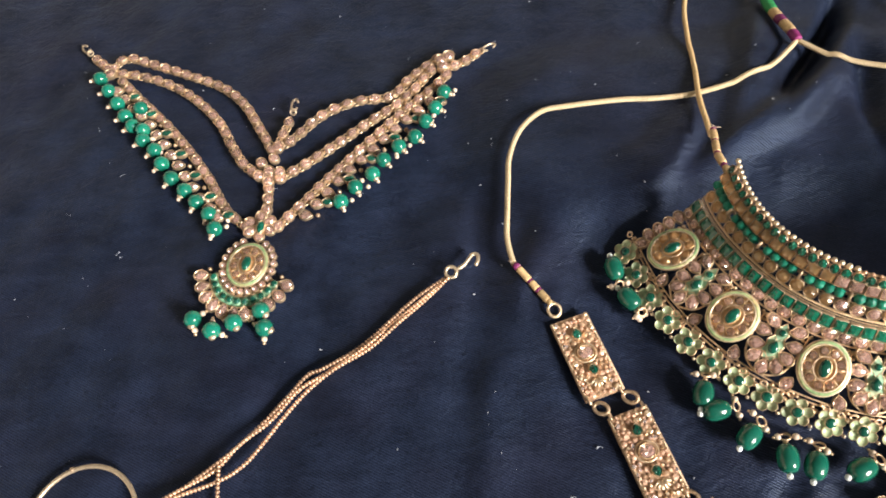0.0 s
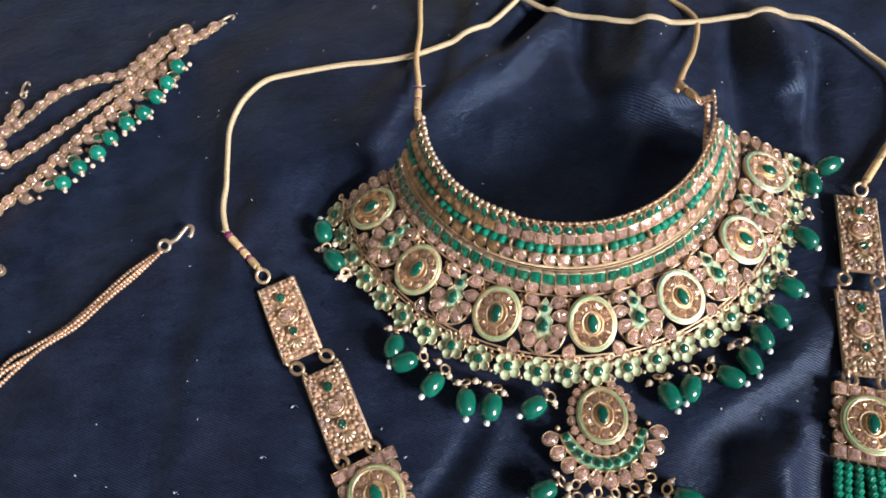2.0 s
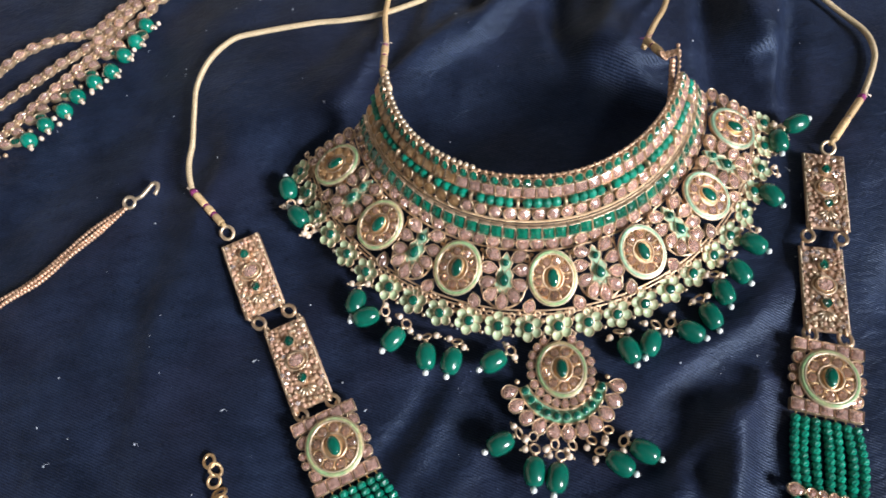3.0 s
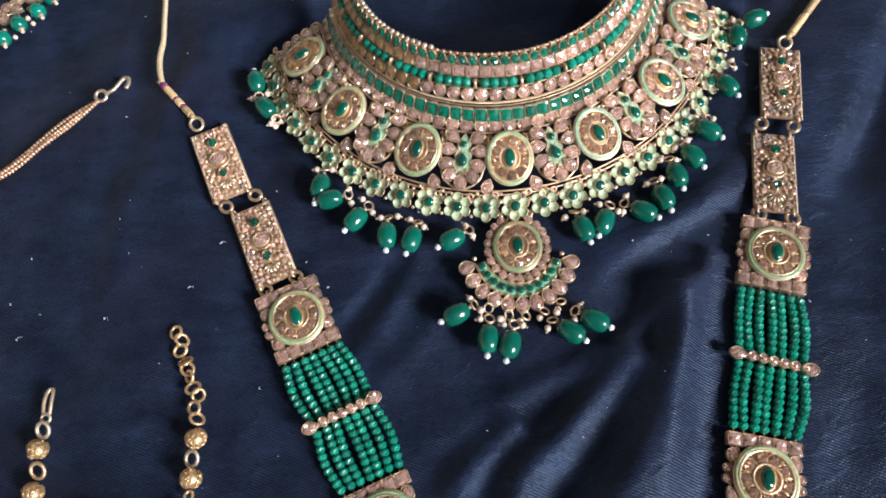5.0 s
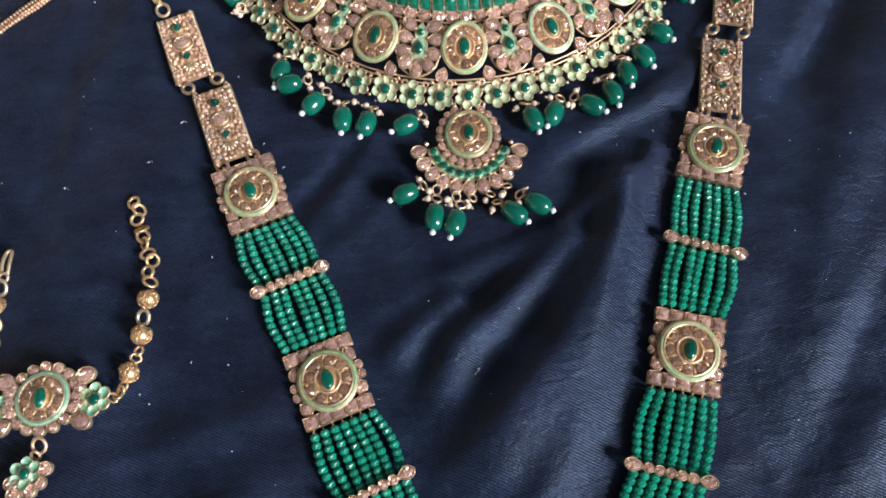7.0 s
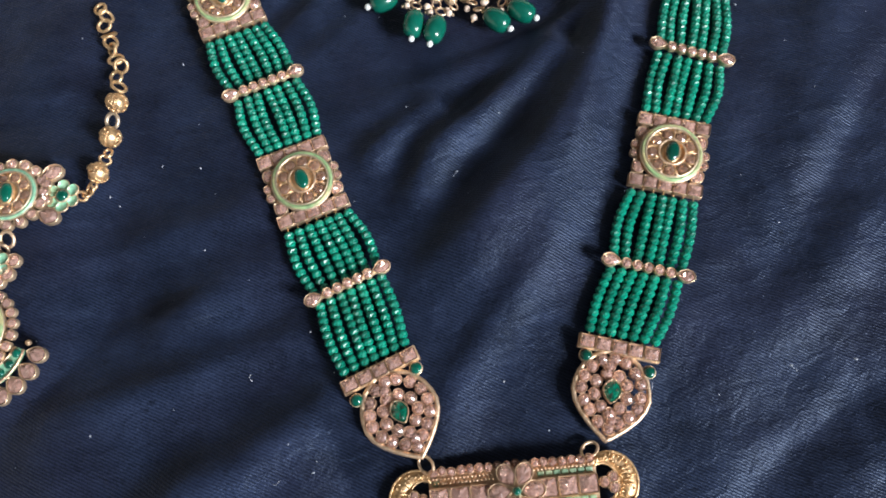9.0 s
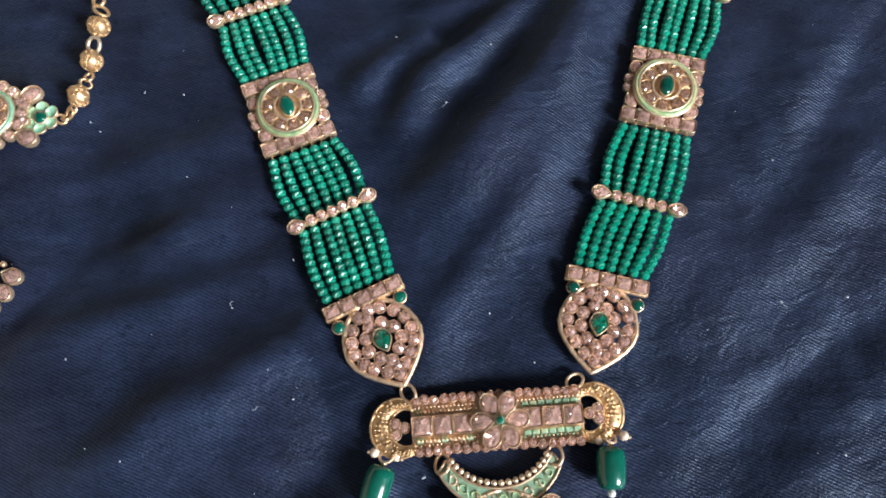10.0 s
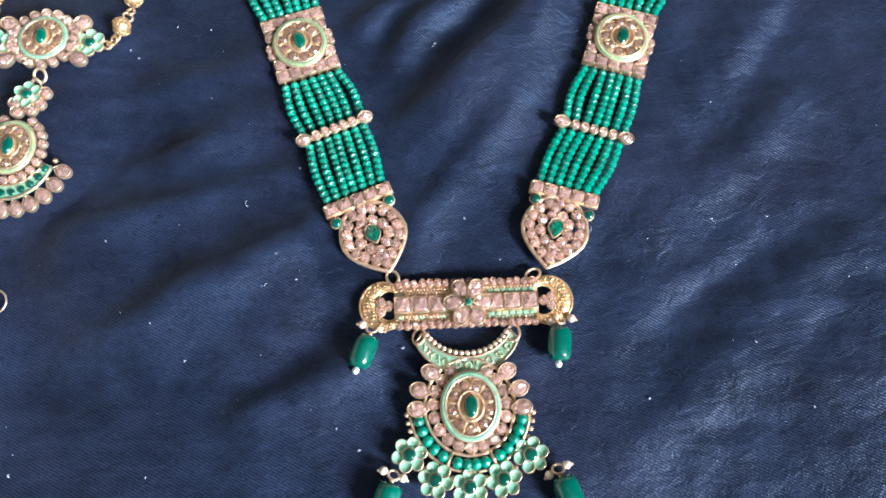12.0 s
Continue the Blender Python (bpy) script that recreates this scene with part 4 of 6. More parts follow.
PROFILE = [(0.0540, 0.0430), (0.0705, 0.0180), (0.0838, 0.0142), (0.0935, 0.0092), (0.0995, 0.0040), (0.1060, 0.0030)]


def step(f):
    f = max(0.0, min(1.0, f))
    return f * f * (3 - 2 * f)


def collar(theta, r, lift=0.0):
    """A point on the collar, at an angle from its lowest point and a radius."""
    if r < 0.0705:
        s, c = math.sin(radians(theta)), math.cos(radians(theta))
        top = Vector((0.0075 + math.copysign(abs(s) ** (1.018 if s < 0 else 1.055), s) * 0.0567, 0.117 - 0.057 * c, 0.0428 - (0.0076 if s < 0 else 0.0013) * s * s + lift))
        return collar(theta, 0.0705, lift).lerp(top, (0.0705 - r) / 0.0162)
    z = np.interp(r, [p[0] for p in PROFILE], [p[1] for p in PROFILE])
    z *= 1 - 0.45 * step((-theta - 55) / 45) - 0.08 * step((theta - 55) / 30)
    t = radians(theta)
    return Vector((CX + r * math.sin(t), CY - r * math.cos(t), float(z) + lift))


def collar_pose(theta, r, lift=0.0, turn=0.0):
    p = collar(theta, r)
    x = (collar(theta + 0.5, r) - collar(theta - 0.5, r)).normalized()
    y = (collar(theta, r - 0.002) - collar(theta, r + 0.002)).normalized()
    z = x.cross(y).normalized()
    y = z.cross(x)
    p = p + z * lift
    return Matrix(((x.x, y.x, z.x, p.x), (x.y, y.y, z.y, p.y), (x.z, y.z, z.z, p.z), (0, 0, 0, 1))) @ pose(0, 0, 0, 0, 0, turn)


def collar_band(name, t0, t1, r0, r1, thick, material, label):
    """A curved strip of the collar with thickness."""
    s, n = Shape(material), 60
    loops = []
    for i in range(n + 1):
        t = t0 + (t1 - t0) * i / n
        a, b = collar_pose(t, r0), collar_pose(t, r1)
        loops.append([tuple(a @ Vector((0, 0, 0))), tuple(b @ Vector((0, 0, 0))), tuple(b @ Vector((0, 0, -thick))), tuple(a @ Vector((0, 0, -thick)))])
    s.add(*loft(loops, True, True), 0, True)
    return part(name, s.mesh(name), choker, Matrix.Identity(4), label)


def collar_wire(t0, t1, r, radius, lift=0.0005, name="wire", twist=False):
    """A wire round the collar, plain or of two strands twisted together."""
    s = Shape(BRIGHT_GOLD if twist else GOLD)
    if twist:
        turns = int(radians(t1 - t0) * r / 0.0017)
        for start in (0.0, math.pi):
            pts = []
            for i in range(turns * 7 + 1):
                a = start + 2 * math.pi * i / 7
                pts.append(collar_pose(t0 + (t1 - t0) * i / (turns * 7), r) @ Vector((0, math.cos(a) * radius * 0.7, lift + math.sin(a) * radius * 0.7)))
            s.add(*tube(pts, radius * 0.75, 5))
    else:
        n = int(abs(t1 - t0) * 0.8) + 2
        s.add(*tube([collar_pose(t0 + (t1 - t0) * i / (n - 1), r) @ Vector((0, 0, lift)) for i in range(n)], radius, 6))
    return part(name, s.mesh(name), choker, Matrix.Identity(4), "twisted gilt wire" if twist else "thin gilt wire")


def collar_row(t0, t1, r, pitch, mesh, name, label, skip=0, bar=None, lift=0.0003, jitter=4.0, backlit_mesh=None):
    """A row of stones round the collar, on a thin gilt strip of its own."""
    rnd = random.Random(int(r * 1e6))
    strip = collar_band(name, t0, t1, r - 0.0003, r + 0.0003, 0.0006, GOLD, label)
    n = int(round(radians(t1 - t0) * r / pitch))
    for i in range(n):
        t = t0 + (t1 - t0) * (i + 0.5) / n
        if skip and i % skip == skip - 1:
            part("divider", bar, strip, collar_pose(t, r, lift), "gilt divider")
            continue
        # the collar's left end takes the amber, backlit copy of its stones
        part("stone", backlit_mesh if backlit_mesh and t < -34 else mesh, strip, collar_pose(t + rnd.uniform(-0.08, 0.08), r, lift) @ pose(0, 0, 0, rnd.uniform(-jitter, jitter), rnd.uniform(-jitter, jitter), rnd.uniform(-3, 3)))
    return strip


def bar_mesh(w, l, h):
    key = ("bar", w, l, h)
    if key not in CACHE:
        s = Shape(GOLD)
        s.add(*loft(rings(square_pts(w, l, 0.2), [(1, 0), (1, h * 0.7), (0.7, h)])), 0, True)
        CACHE[key] = s.mesh("divider")
    return CACHE[key]


# scalloped top edge
edge = collar_wire(-94.5, 82.5, 0.0545, 0.0005, 0.0000, "top_wire")
for i in range(69):
    t = -94 + 176 * i / 68
    part("gilt_bead", ball(0.00112, PALE_GOLD, 10, 6) if t < -30 else ball(0.00072, ROSE_GOLD, 8, 5), edge, collar_pose(t, 0.0541 if t < -30 else 0.0544, 0.0002))
collar_row(-93, 70, 0.0556, 0.0037, stone_mesh("round", 0.0037, 0.0042, 0.0022, EMERALD, n=10), "stone_setting", "row of round green stones")
collar_row(-92, 71, 0.0578, 0.0047, stone_mesh("square", 0.0046, 0.0043, 0.0022, PINK), "stone_setting", "row of square pink stones", backlit_mesh=stone_mesh("square", 0.0046, 0.0043, 0.0022, BACKLIT_GLASS))
collar_row(-91, 73, 0.0604, 0.0033, ball(0.00205, BEAD_GREEN, 8, 5, True), "bead_setting", "row of green glass beads with gilt dividers", 5, bar_mesh(0.0010, 0.0034, 0.0024), 0.001)
collar_row(-89, 75.5, 0.0629, 0.0051, stone_mesh("round", 0.0050, 0.0052, 0.0026, PINK, n=12), "stone_setting", "row of round pink stones", backlit_mesh=stone_mesh("round", 0.0050, 0.0052, 0.0026, BACKLIT_GLASS, n=12))
collar_wire(-89, 77, 0.0649, 0.00042, 0.0010, "rope_wire", True)
collar_wire(-89, 77, 0.0656, 0.00034, 0.0012)
collar_wire(-92, 72, 0.0590, 0.00032, 0.0012)
collar_wire(-90, 74, 0.0616, 0.00032, 0.0012)
collar_row(-89, 78, 0.0677, 0.0047, stone_mesh("square", 0.0046, 0.0052, 0.0024, EMERALD, PALE_GOLD), "stone_setting", "row of square green stones")
collar_row(-88.5, 79.5, 0.0706, 0.0054, stone_mesh("round", 0.0053, 0.0053, 0.0028, PINK, n=12), "stone_setting", "row of round pink stones")
collar_wire(-87, 79, 0.0737, 0.00040, 0.001)
collar_wire(-84, 76, 0.0942, 0.00036, 0.0008)
collar_wire(-82, 76, 0.0954, 0.00036, 0.0006)

PEAR = stone_mesh("pear", 0.0049, 0.0067, 0.0028, PINK, None, 16)
FILLER = stone_mesh("pear", 0.0048, 0.0062, 0.0026, PINK, None, 14)
LEAF_EDGE = [(0.0, 0.0096), (0.0025, 0.0056), (0.0018, 0.0034), (0.0032, 0.0010), (0.0027, -0.0006), (0.0034, -0.0034), (0.0024, -0.0040), (0.0014, -0.0062)]


def leaf_motif(theta, r=0.0838):
    """A mint enamel leaf with two green stones inside a spray of pink drops."""
    m = collar_pose(theta, r, 0.0004)
    s = Shape(LEAF_MINT, GOLD)
    edge_pts = [(-x, y) for x, y in LEAF_EDGE] + [(0.0, -0.0052)] + [(x, y) for x, y in LEAF_EDGE[:0:-1]]
    s.add(*loft(rings(edge_pts, [(1, 0), (1, 0.0012), (0.94, 0.0016)])), 0, False)
    s.add(*tube([(x, y, 0.0015) for x, y in edge_pts], 0.00030, 5, True), 1)
    for x, y in ((0.0014, 0.0034), (0.0024, 0.0002), (0.0024, -0.0034)):
        for sx in (-1, 1):
            s.add(*tube([(sx * 0.0002, y - 0.0016, 0.0017), (sx * x * 0.9, y, 0.0016)], 0.00018, 4), 1)
    arch = [(-0.0088, 0.0092, 0.0004), (-0.0086, 0.0, 0.0004), (-0.0068, -0.0080, 0.0004), (0, -0.0118, 0.0004), (0.0068, -0.0080, 0.0004), (0.0086, 0.0, 0.0004), (0.0088, 0.0092, 0.0004)]
    s.add(*tube(spline(arch, count=30), 0.00042, 6), 1)
    body = part("leaf_motif", s.mesh("leaf_motif"), choker, m, "mint enamel leaf amid pink drop stones")
    part("stone", cabochon_mesh(0.0030, 0.0030, 0.0022, GREEN, "round", LEAF_MINT), body, local(m, 0, 0.0054, 0.0012), "round green stone")
    part("stone", cabochon_mesh(0.0042, 0.0057, 0.0026, GREEN, "pear", LEAF_MINT), body, local(m, 0, -0.0008, 0.0012), "green drop stone")
    for x, y, turn in ((0.0046, 0.0082, 120), (0.0060, 0.0032, 95), (0.0058, -0.0022, 72), (0.0042, -0.0066, 38)):
        for sx in (-1, 1):
            part("stone", PEAR, body, local(m, sx * x, y, 0.0002, sx * turn) @ pose(0, 0, 0, random.uniform(-7, 7), random.uniform(-7, 7), random.uniform(-6, 6)))
    part("stone", PEAR, body, local(m, 0, -0.0090, 0.0004, random.uniform(-6, 6)))
    return body


MEDALLIONS = [-75.6, -51.8, -27.6, -3.4, 20.6, 44.8, 67.8]
for i, t in enumerate(MEDALLIONS):
    # far-left medallions take the backlit glass; stone and rim colours change with the angle
    medallion(choker, collar_pose(t, 0.0838, 0.0008), 0.0089, 0.0104, 9, 0.0040, MINT if t < 10 else LEAF_MINT, small=BACKLIT_GLASS if t < -60 else TOPAZ if t < 30 else PINK)
    for sx in (-1, 1):
        part("stone", FILLER, choker, collar_pose(t + sx * 5.7, 0.0927, 0.0002, sx * 20), "pink drop stone")
        for dt, r, d in ((6.3, 0.0757, 0.0011), (5.0, 0.0752, 0.0008), (6.5, 0.0776, 0.0008), (2.6, 0.0950, 0.0008), (8.0, 0.0950, 0.0009)):
            part("gilt_bead", ball(d, GOLD, 8, 5), choker, collar_pose(t + sx * dt, r, 0.0010), "gilt bead")
        for dt, r in ((3.8, 0.0952), (7.0, 0.0962), (9.6, 0.0958)):
            part("scroll", torus_mesh(0.0010, 0.0012, 0.00038, GOLD, 12), choker, collar_pose(t + sx * dt, r, 0.0009, sx * 30 * dt), "gilt wire scroll")
for a, b in zip(MEDALLIONS, MEDALLIONS[1:]):
    leaf_motif((a + b) / 2)
for k, (t, r) in enumerate([(-85.6, 0.0760), (-84.4, 0.0805), (-83.4, 0.0850), (-82.6, 0.0893), (78.3, 0.0760), (77.0, 0.0805), (75.8, 0.0850), (75.0, 0.0893)]):
    part("stone", PEAR, choker, collar_pose(t, r, 0.0003, 90 if t > 0 else -90), "pink drop stone")
for i in range(25):
    t = -80.8 + 6.5 * i
    flower(choker, collar_pose(t, 0.0992, 0.0006, random.uniform(-12, 12)) @ pose(0, 0, 0, random.uniform(-8, 8), random.uniform(-8, 8), 0), 0.0058, PETAL)
    if i < 24:
        part("gilt_bead", ball(0.0011, GOLD, 8, 5), choker, collar_pose(t + 3.25, 0.0972, 0.0010), "gilt bead")
        part("gilt_bead", ball(0.0008, GOLD, 8, 5), choker, collar_pose(t + 2.3, 0.0962, 0.0008), "gilt bead")
        part("gilt_bead", ball(0.0008, PALE_GOLD, 8, 5), choker, collar_pose(t + 3.25, 0.1030, 0.0006), "gilt bead")

DROPS_LEFT = [(-0.0982, 0.0930, 97), (-0.0945, 0.0790, 125), (-0.0735, 0.0378, 250), (-0.0700, 0.0312, 188), (-0.0605, 0.0208, 222),
              (-0.0490, 0.0121, 262), (-0.0398, 0.0090, 245), (-0.0243, 0.0066, 203)]
DROPS_RIGHT = [(0.0258, 0.0035, 285), (0.0341, 0.0050, 240), (0.0498, 0.0072, 325), (0.0587, 0.0118, 285), (0.0661, 0.0204, 280),
               (0.0745, 0.0277, 298), (0.0834, 0.0382, 318), (0.0967, 0.0578, 300), (0.1078, 0.0819, 265), (0.1165, 0.0880, 14)]
for k, (x, y, a) in enumerate(DROPS_LEFT + DROPS_RIGHT):
    drop(choker, x, y, a, z=0.0046 if k != 17 else 0.0062, seed=k)
for k, t in enumerate((-66, -71, 70, 64, 48)):
    p = collar(t, 0.1065)
    part("ring", torus_mesh(0.0018, 0.0018, 0.0004, GOLD), choker, at(p.x, p.y, 0.003, 30 * k, 25), "gilt ring")
    for j in range(3):
        part("pearl", ball(0.0012, PEARL, 9, 6), choker, at(p.x + 0.0022 * math.cos(2.2 * j + k), p.y + 0.0022 * math.sin(2.2 * j + k), 0.0022), "small cream pearl")


def fan_pendant(parent, m, scale=1.0):
    """A medallion ringed with small stones over a green crescent and a fan of pink drops."""
    medallion(parent, local(m, 0, 0, 0.0006), 0.0092 * scale, 0.0106 * scale, 9, 0.0042, MINT)
    dot = stone_mesh("round", round(0.0034 * scale, 5), round(0.0034 * scale, 5), 0.0024, PINK, n=10)
    for i in range(19):
        t = radians(-152 + 304 * i / 18)
        part("stone", dot, parent, local(m, math.sin(t) * 0.0112 * scale, -math.cos(t) * 0.0126 * scale, 0.0004), "round pink stone")
    s = Shape(MINT_COOL, GOLD)
    n, inner, outer = 30, [], []
    for i in range(n + 1):
        t = radians(-72 + 144 * i / n)
        w = 0.0026 * (1 - 0.45 * abs(i / n * 2 - 1) ** 3) * scale
        for lst, k in ((inner, -w), (outer, w)):
            lst.append(Vector((math.sin(t) * (0.0152 * scale + k), -math.cos(t) * (0.0172 * scale + k) + 0.0, 0.0010)))
    for i in range(n):
        quad = [inner[i], outer[i], outer[i + 1], inner[i + 1]]
        low = [q - Vector((0, 0, 0.0010)) for q in quad]
        s.add([*low, *quad], [(4, 5, 6, 7), (0, 1, 5, 4), (2, 3, 7, 6), (3, 2, 1, 0)], 0, False)
    for line in (inner, outer):
        s.add(*tube([q + Vector((0, 0, 0.0002)) for q in line], 0.00045 * scale, 6), 1)
    crescent = part("crescent", s.mesh("crescent"), parent, m, "mint enamel crescent set with green stones")
    g = cabochon_mesh(round(0.0032 * scale, 5), round(0.0032 * scale, 5), 0.0022, GREEN, "round", MINT_COOL)
    for i in range(11):
        t = radians(-66 + 132 * i / 10)
        part("stone", g, crescent, local(m, math.sin(t) * 0.0152 * scale, -math.cos(t) * 0.0172 * scale, 0.0008), "round green stone")
    pear = stone_mesh("pear", round(0.0054 * scale, 5), round(0.0068 * scale, 5), 0.0028, PINK, None, 14)
    for i in range(11):
        t = radians(-72 + 144 * i / 10)
        part("stone", pear, parent, local(m, math.sin(t) * 0.0205 * scale, -math.cos(t) * 0.0228 * scale, 0.0003, math.degrees(t)), "pink drop stone")
    for sx in (-1, 1):
        part("gilt_bead", ball(0.0010, GOLD, 8, 5), parent, local(m, sx * 0.0166 * scale, -0.0035 * scale, 0.0014), "gilt bead")


PEND = at(0.0, 0.0002, 0.0012, -5)
fan_pendant(choker, PEND)
for k, (x, y, a) in enumerate([(-0.0267, -0.0231, 200), (-0.0165, -0.0340, 258), (-0.0091, -0.0371, 248), (0.0133, -0.0355, 318), (0.0226, -0.0326, 325)]):
    drop(choker, x, y, a, seed=40 + k)
for k, t in enumerate((-30, -12, 2, 18, 34)):
    part("ring", torus_mesh(0.0017, 0.0019, 0.0004, GOLD), choker, local(PEND, math.sin(radians(t)) * 0.0252, -math.cos(radians(t)) * 0.0272, 0.0018, 40 * k) @ pose(0, 0, 0, 35, 15, 0), "gilt ring")
    part("pearl", ball(0.0013, PEARL, 9, 6), choker, local(PEND, math.sin(radians(t - 5)) * 0.0262, -math.cos(radians(t - 5)) * 0.0290, 0.0012), "small cream pearl")
part("ring", torus_mesh(0.0016, 0.0020, 0.00042, GOLD), choker, at(-0.0030, 0.0135, 0.0030, 0, 30), "gilt ring")
part("ring", torus_mesh(0.0016, 0.0020, 0.00042, GOLD), choker, at(0.0060, 0.0130, 0.0030, 0, 30), "gilt ring")

# its cords and their wrapped ends
COLUMN = [(0.0622, 0.1062), (0.0578, 0.0885)]
TIE = [(0.0634, 0.1071), (0.0588, 0.1080), (0.0573, 0.1231), (0.0650, 0.1355), (0.0746, 0.1496)]
part("ring", torus_mesh(0.0013, 0.0019, 0.0006, BRIGHT_GOLD), choker, at(-0.0498, 0.1195, 0.0280, 0, 40), "gilt end ring")
cord(choker, [(-0.0492, 0.1470, 0.0212), (-0.0486, 0.1570, 0.0180), (-0.0478, 0.1720, 0.0130), (-0.0440, 0.1930, 0.0065), (-0.0415, 0.2160, 0.0030), (-0.0370, 0.2420, 0.0020), (-0.0250, 0.2750, 0.0015)])
wrapping(choker, (-0.0501, 0.1210, 0.0268), (-0.0511, 0.1331, 0.0234), 0.0015, [(0, 0.35, CORD, 1.0), (0.35, 0.5, PURPLE, 0.85), (0.5, 1.0, CORD, 1.1)])
wrapping(choker, (-0.0511, 0.1331, 0.0234), (-0.0491, 0.1478, 0.0211), 0.0015, [(0, 0.08, PURPLE, 0.85), (0.08, 0.5, CORD, 1.05), (0.5, 0.56, PURPLE, 0.9), (0.56, 0.92, CORD, 1.05), (0.92, 1.0, PURPLE, 0.9)])
tuft(choker, (-0.0480, 0.1478, 0.0213), PEARL, 3)
for k in range(11):
    f = k / 10
    part("gilt_bead", ball(0.0013, ROSE_GOLD, 8, 5), choker, at(COLUMN[0][0] + (COLUMN[1][0] - COLUMN[0][0]) * f, COLUMN[0][1] + (COLUMN[1][1] - COLUMN[0][1]) * f, 0.036 - 0.006 * f), "gilt end bead")
for k in range(4):
    part("gilt_bead", ball(0.0015, ROSE_GOLD, 8, 5), choker, at(TIE[0][0] + (TIE[1][0] - TIE[0][0]) * k / 3, TIE[0][1] + (TIE[1][1] - TIE[0][1]) * k / 3, 0.0400 - 0.0007 * k), "gilt end bead")
part("ring", torus_mesh(0.0013, 0.0021, 0.0005, ROSE_GOLD), choker, at(TIE[1][0], TIE[1][1], 0.0380, 70, 40), "gilt end ring")
wrapping(choker, (*TIE[1], 0.0380), (*TIE[2], 0.0300), 0.0014, [(0, 0.18, GOLD, 1.0), (0.18, 0.55, CORD, 1.15), (0.55, 0.63, PURPLE, 0.95), (0.63, 1.0, CORD, 1.05)])
cord(choker, [(*TIE[2], 0.0300), (*TIE[3], 0.0240), (*TIE[4], 0.0170), (0.0838, 0.1690, 0.0065), (0.0825, 0.1800, 0.0040), (0.0755, 0.1900, 0.0030), (0.0722, 0.2010, 0.0025), (0.0690, 0.2200, 0.0018), (0.0630, 0.2420, 0.0018), (0.0540, 0.2700, 0.0018)])
tuft(choker, (*TIE[2], 0.0302), PURPLE, 5)

# ---- the long necklace ----
haar = thing("long_necklace", 0.0, -0.1, "long gilt necklace of green bead strands and stone plaques", "necklace")


def centre_pose(corners, z, long_way=False):
    """The pose of a rectangle from its corners: upper left, upper right, lower right, lower left."""
    c = [Vector((*p, 0)) for p in corners]
    mid = sum(c, Vector()) / 4
    across = (c[1] + c[2] - c[0] - c[3]).normalized()
    along = (c[0] + c[1] - c[2] - c[3]).normalized()
    turn = across if long_way else (across + Vector((along.y, -along.x, 0))) / 2
    return at(mid.x, mid.y, z, math.degrees(math.atan2(turn.y, turn.x)))


PLATE_A = centre_pose([(-0.1292, 0.0720), (-0.1132, 0.0751), (-0.1004, 0.0419), (-0.1162, 0.0380)], 0.0012)
PLATE_B = centre_pose([(-0.1114, 0.0318), (-0.0968, 0.0354), (-0.0842, 0.0020), (-0.0987, -0.0009)], 0.0012)
PLATE_C = centre_pose([(0.1177, 0.0750), (0.1336, 0.0715), (0.1217, 0.0390), (0.1059, 0.0426)], 0.0012)
PLATE_D = centre_pose([(0.1023, 0.0346), (0.1176, 0.0315), (0.1064, -0.0013), (0.0910, 0.0021)], 0.0012)
SQ_A = centre_pose([(-0.1019, -0.0067), (-0.0779, 0.0011), (-0.0692, -0.0257), (-0.0933, -0.0323)], 0.0014)
SQ_B = centre_pose([(-0.0755, -0.0802), (-0.0511, -0.0735), (-0.0419, -0.1021), (-0.0663, -0.1085)], 0.0014)
SQ_C = centre_pose([(0.0866, 0.0004), (0.1095, -0.0082), (0.0988, -0.0350), (0.0766, -0.0255)], 0.0014)
SQ_D = centre_pose([(0.0580, -0.0758), (0.0827, -0.0828), (0.0730, -0.1118), (0.0488, -0.1033)], 0.0014)
for k, m in enumerate((PLATE_A, PLATE_B, PLATE_C, PLATE_D)):
    plate(haar, m, seed=7 + k)
for m in (SQ_A, SQ_B, SQ_C, SQ_D):
    plaque(haar, m)
for upper, lower, low_y in ((PLATE_A, PLATE_B, 0.0172), (PLATE_C, PLATE_D, 0.0172), (PLATE_B, SQ_A, 0.0136), (PLATE_D, SQ_C, 0.0136)):
    for sx in (-1, 1):
        for m, y in ((upper, -0.0168), (lower, low_y + 0.0002)):
            part("loop", torus_mesh(0.0011, 0.0015, 0.0005, GOLD, 12), haar, local(m, sx * 0.0066, y, 0.0012) @ pose(0, 0, 0, 0, 60, 0), "small gilt loop")
        link_rings(haar, upper @ Vector((sx * 0.0062, -0.0165, 0.0012)), lower @ Vector((sx * 0.0062, low_y, 0.0012)))


def edge_of(m, y, w=0.0232):
    p, q = m @ Vector((-w / 2, y, 0)), m @ Vector((w / 2, y, 0))
    return (p.x, p.y), (q.x, q.y)


def beaded(parent, top, sep0, sep1, bottom, seed):
    """Seven strands from a plaque to a bar and on to the next piece."""
    a0, a1 = top
    b0, b1 = bottom
    p, q = Vector((*sep0, 0)), Vector((*sep1, 0))
    along = (q - p).normalized()
    s0, s1 = p - along * 0.0004, q + along * 0.0004
    s0, s1 = (s0.x, s0.y), (s1.x, s1.y)
    strands(parent, a0, a1, s0, s1, 7, seed)
    strands(parent, s0, s1, b0, b1, 7, seed + 50)
    separator(parent, (*sep0, 0.0040), (*sep1, 0.0040))


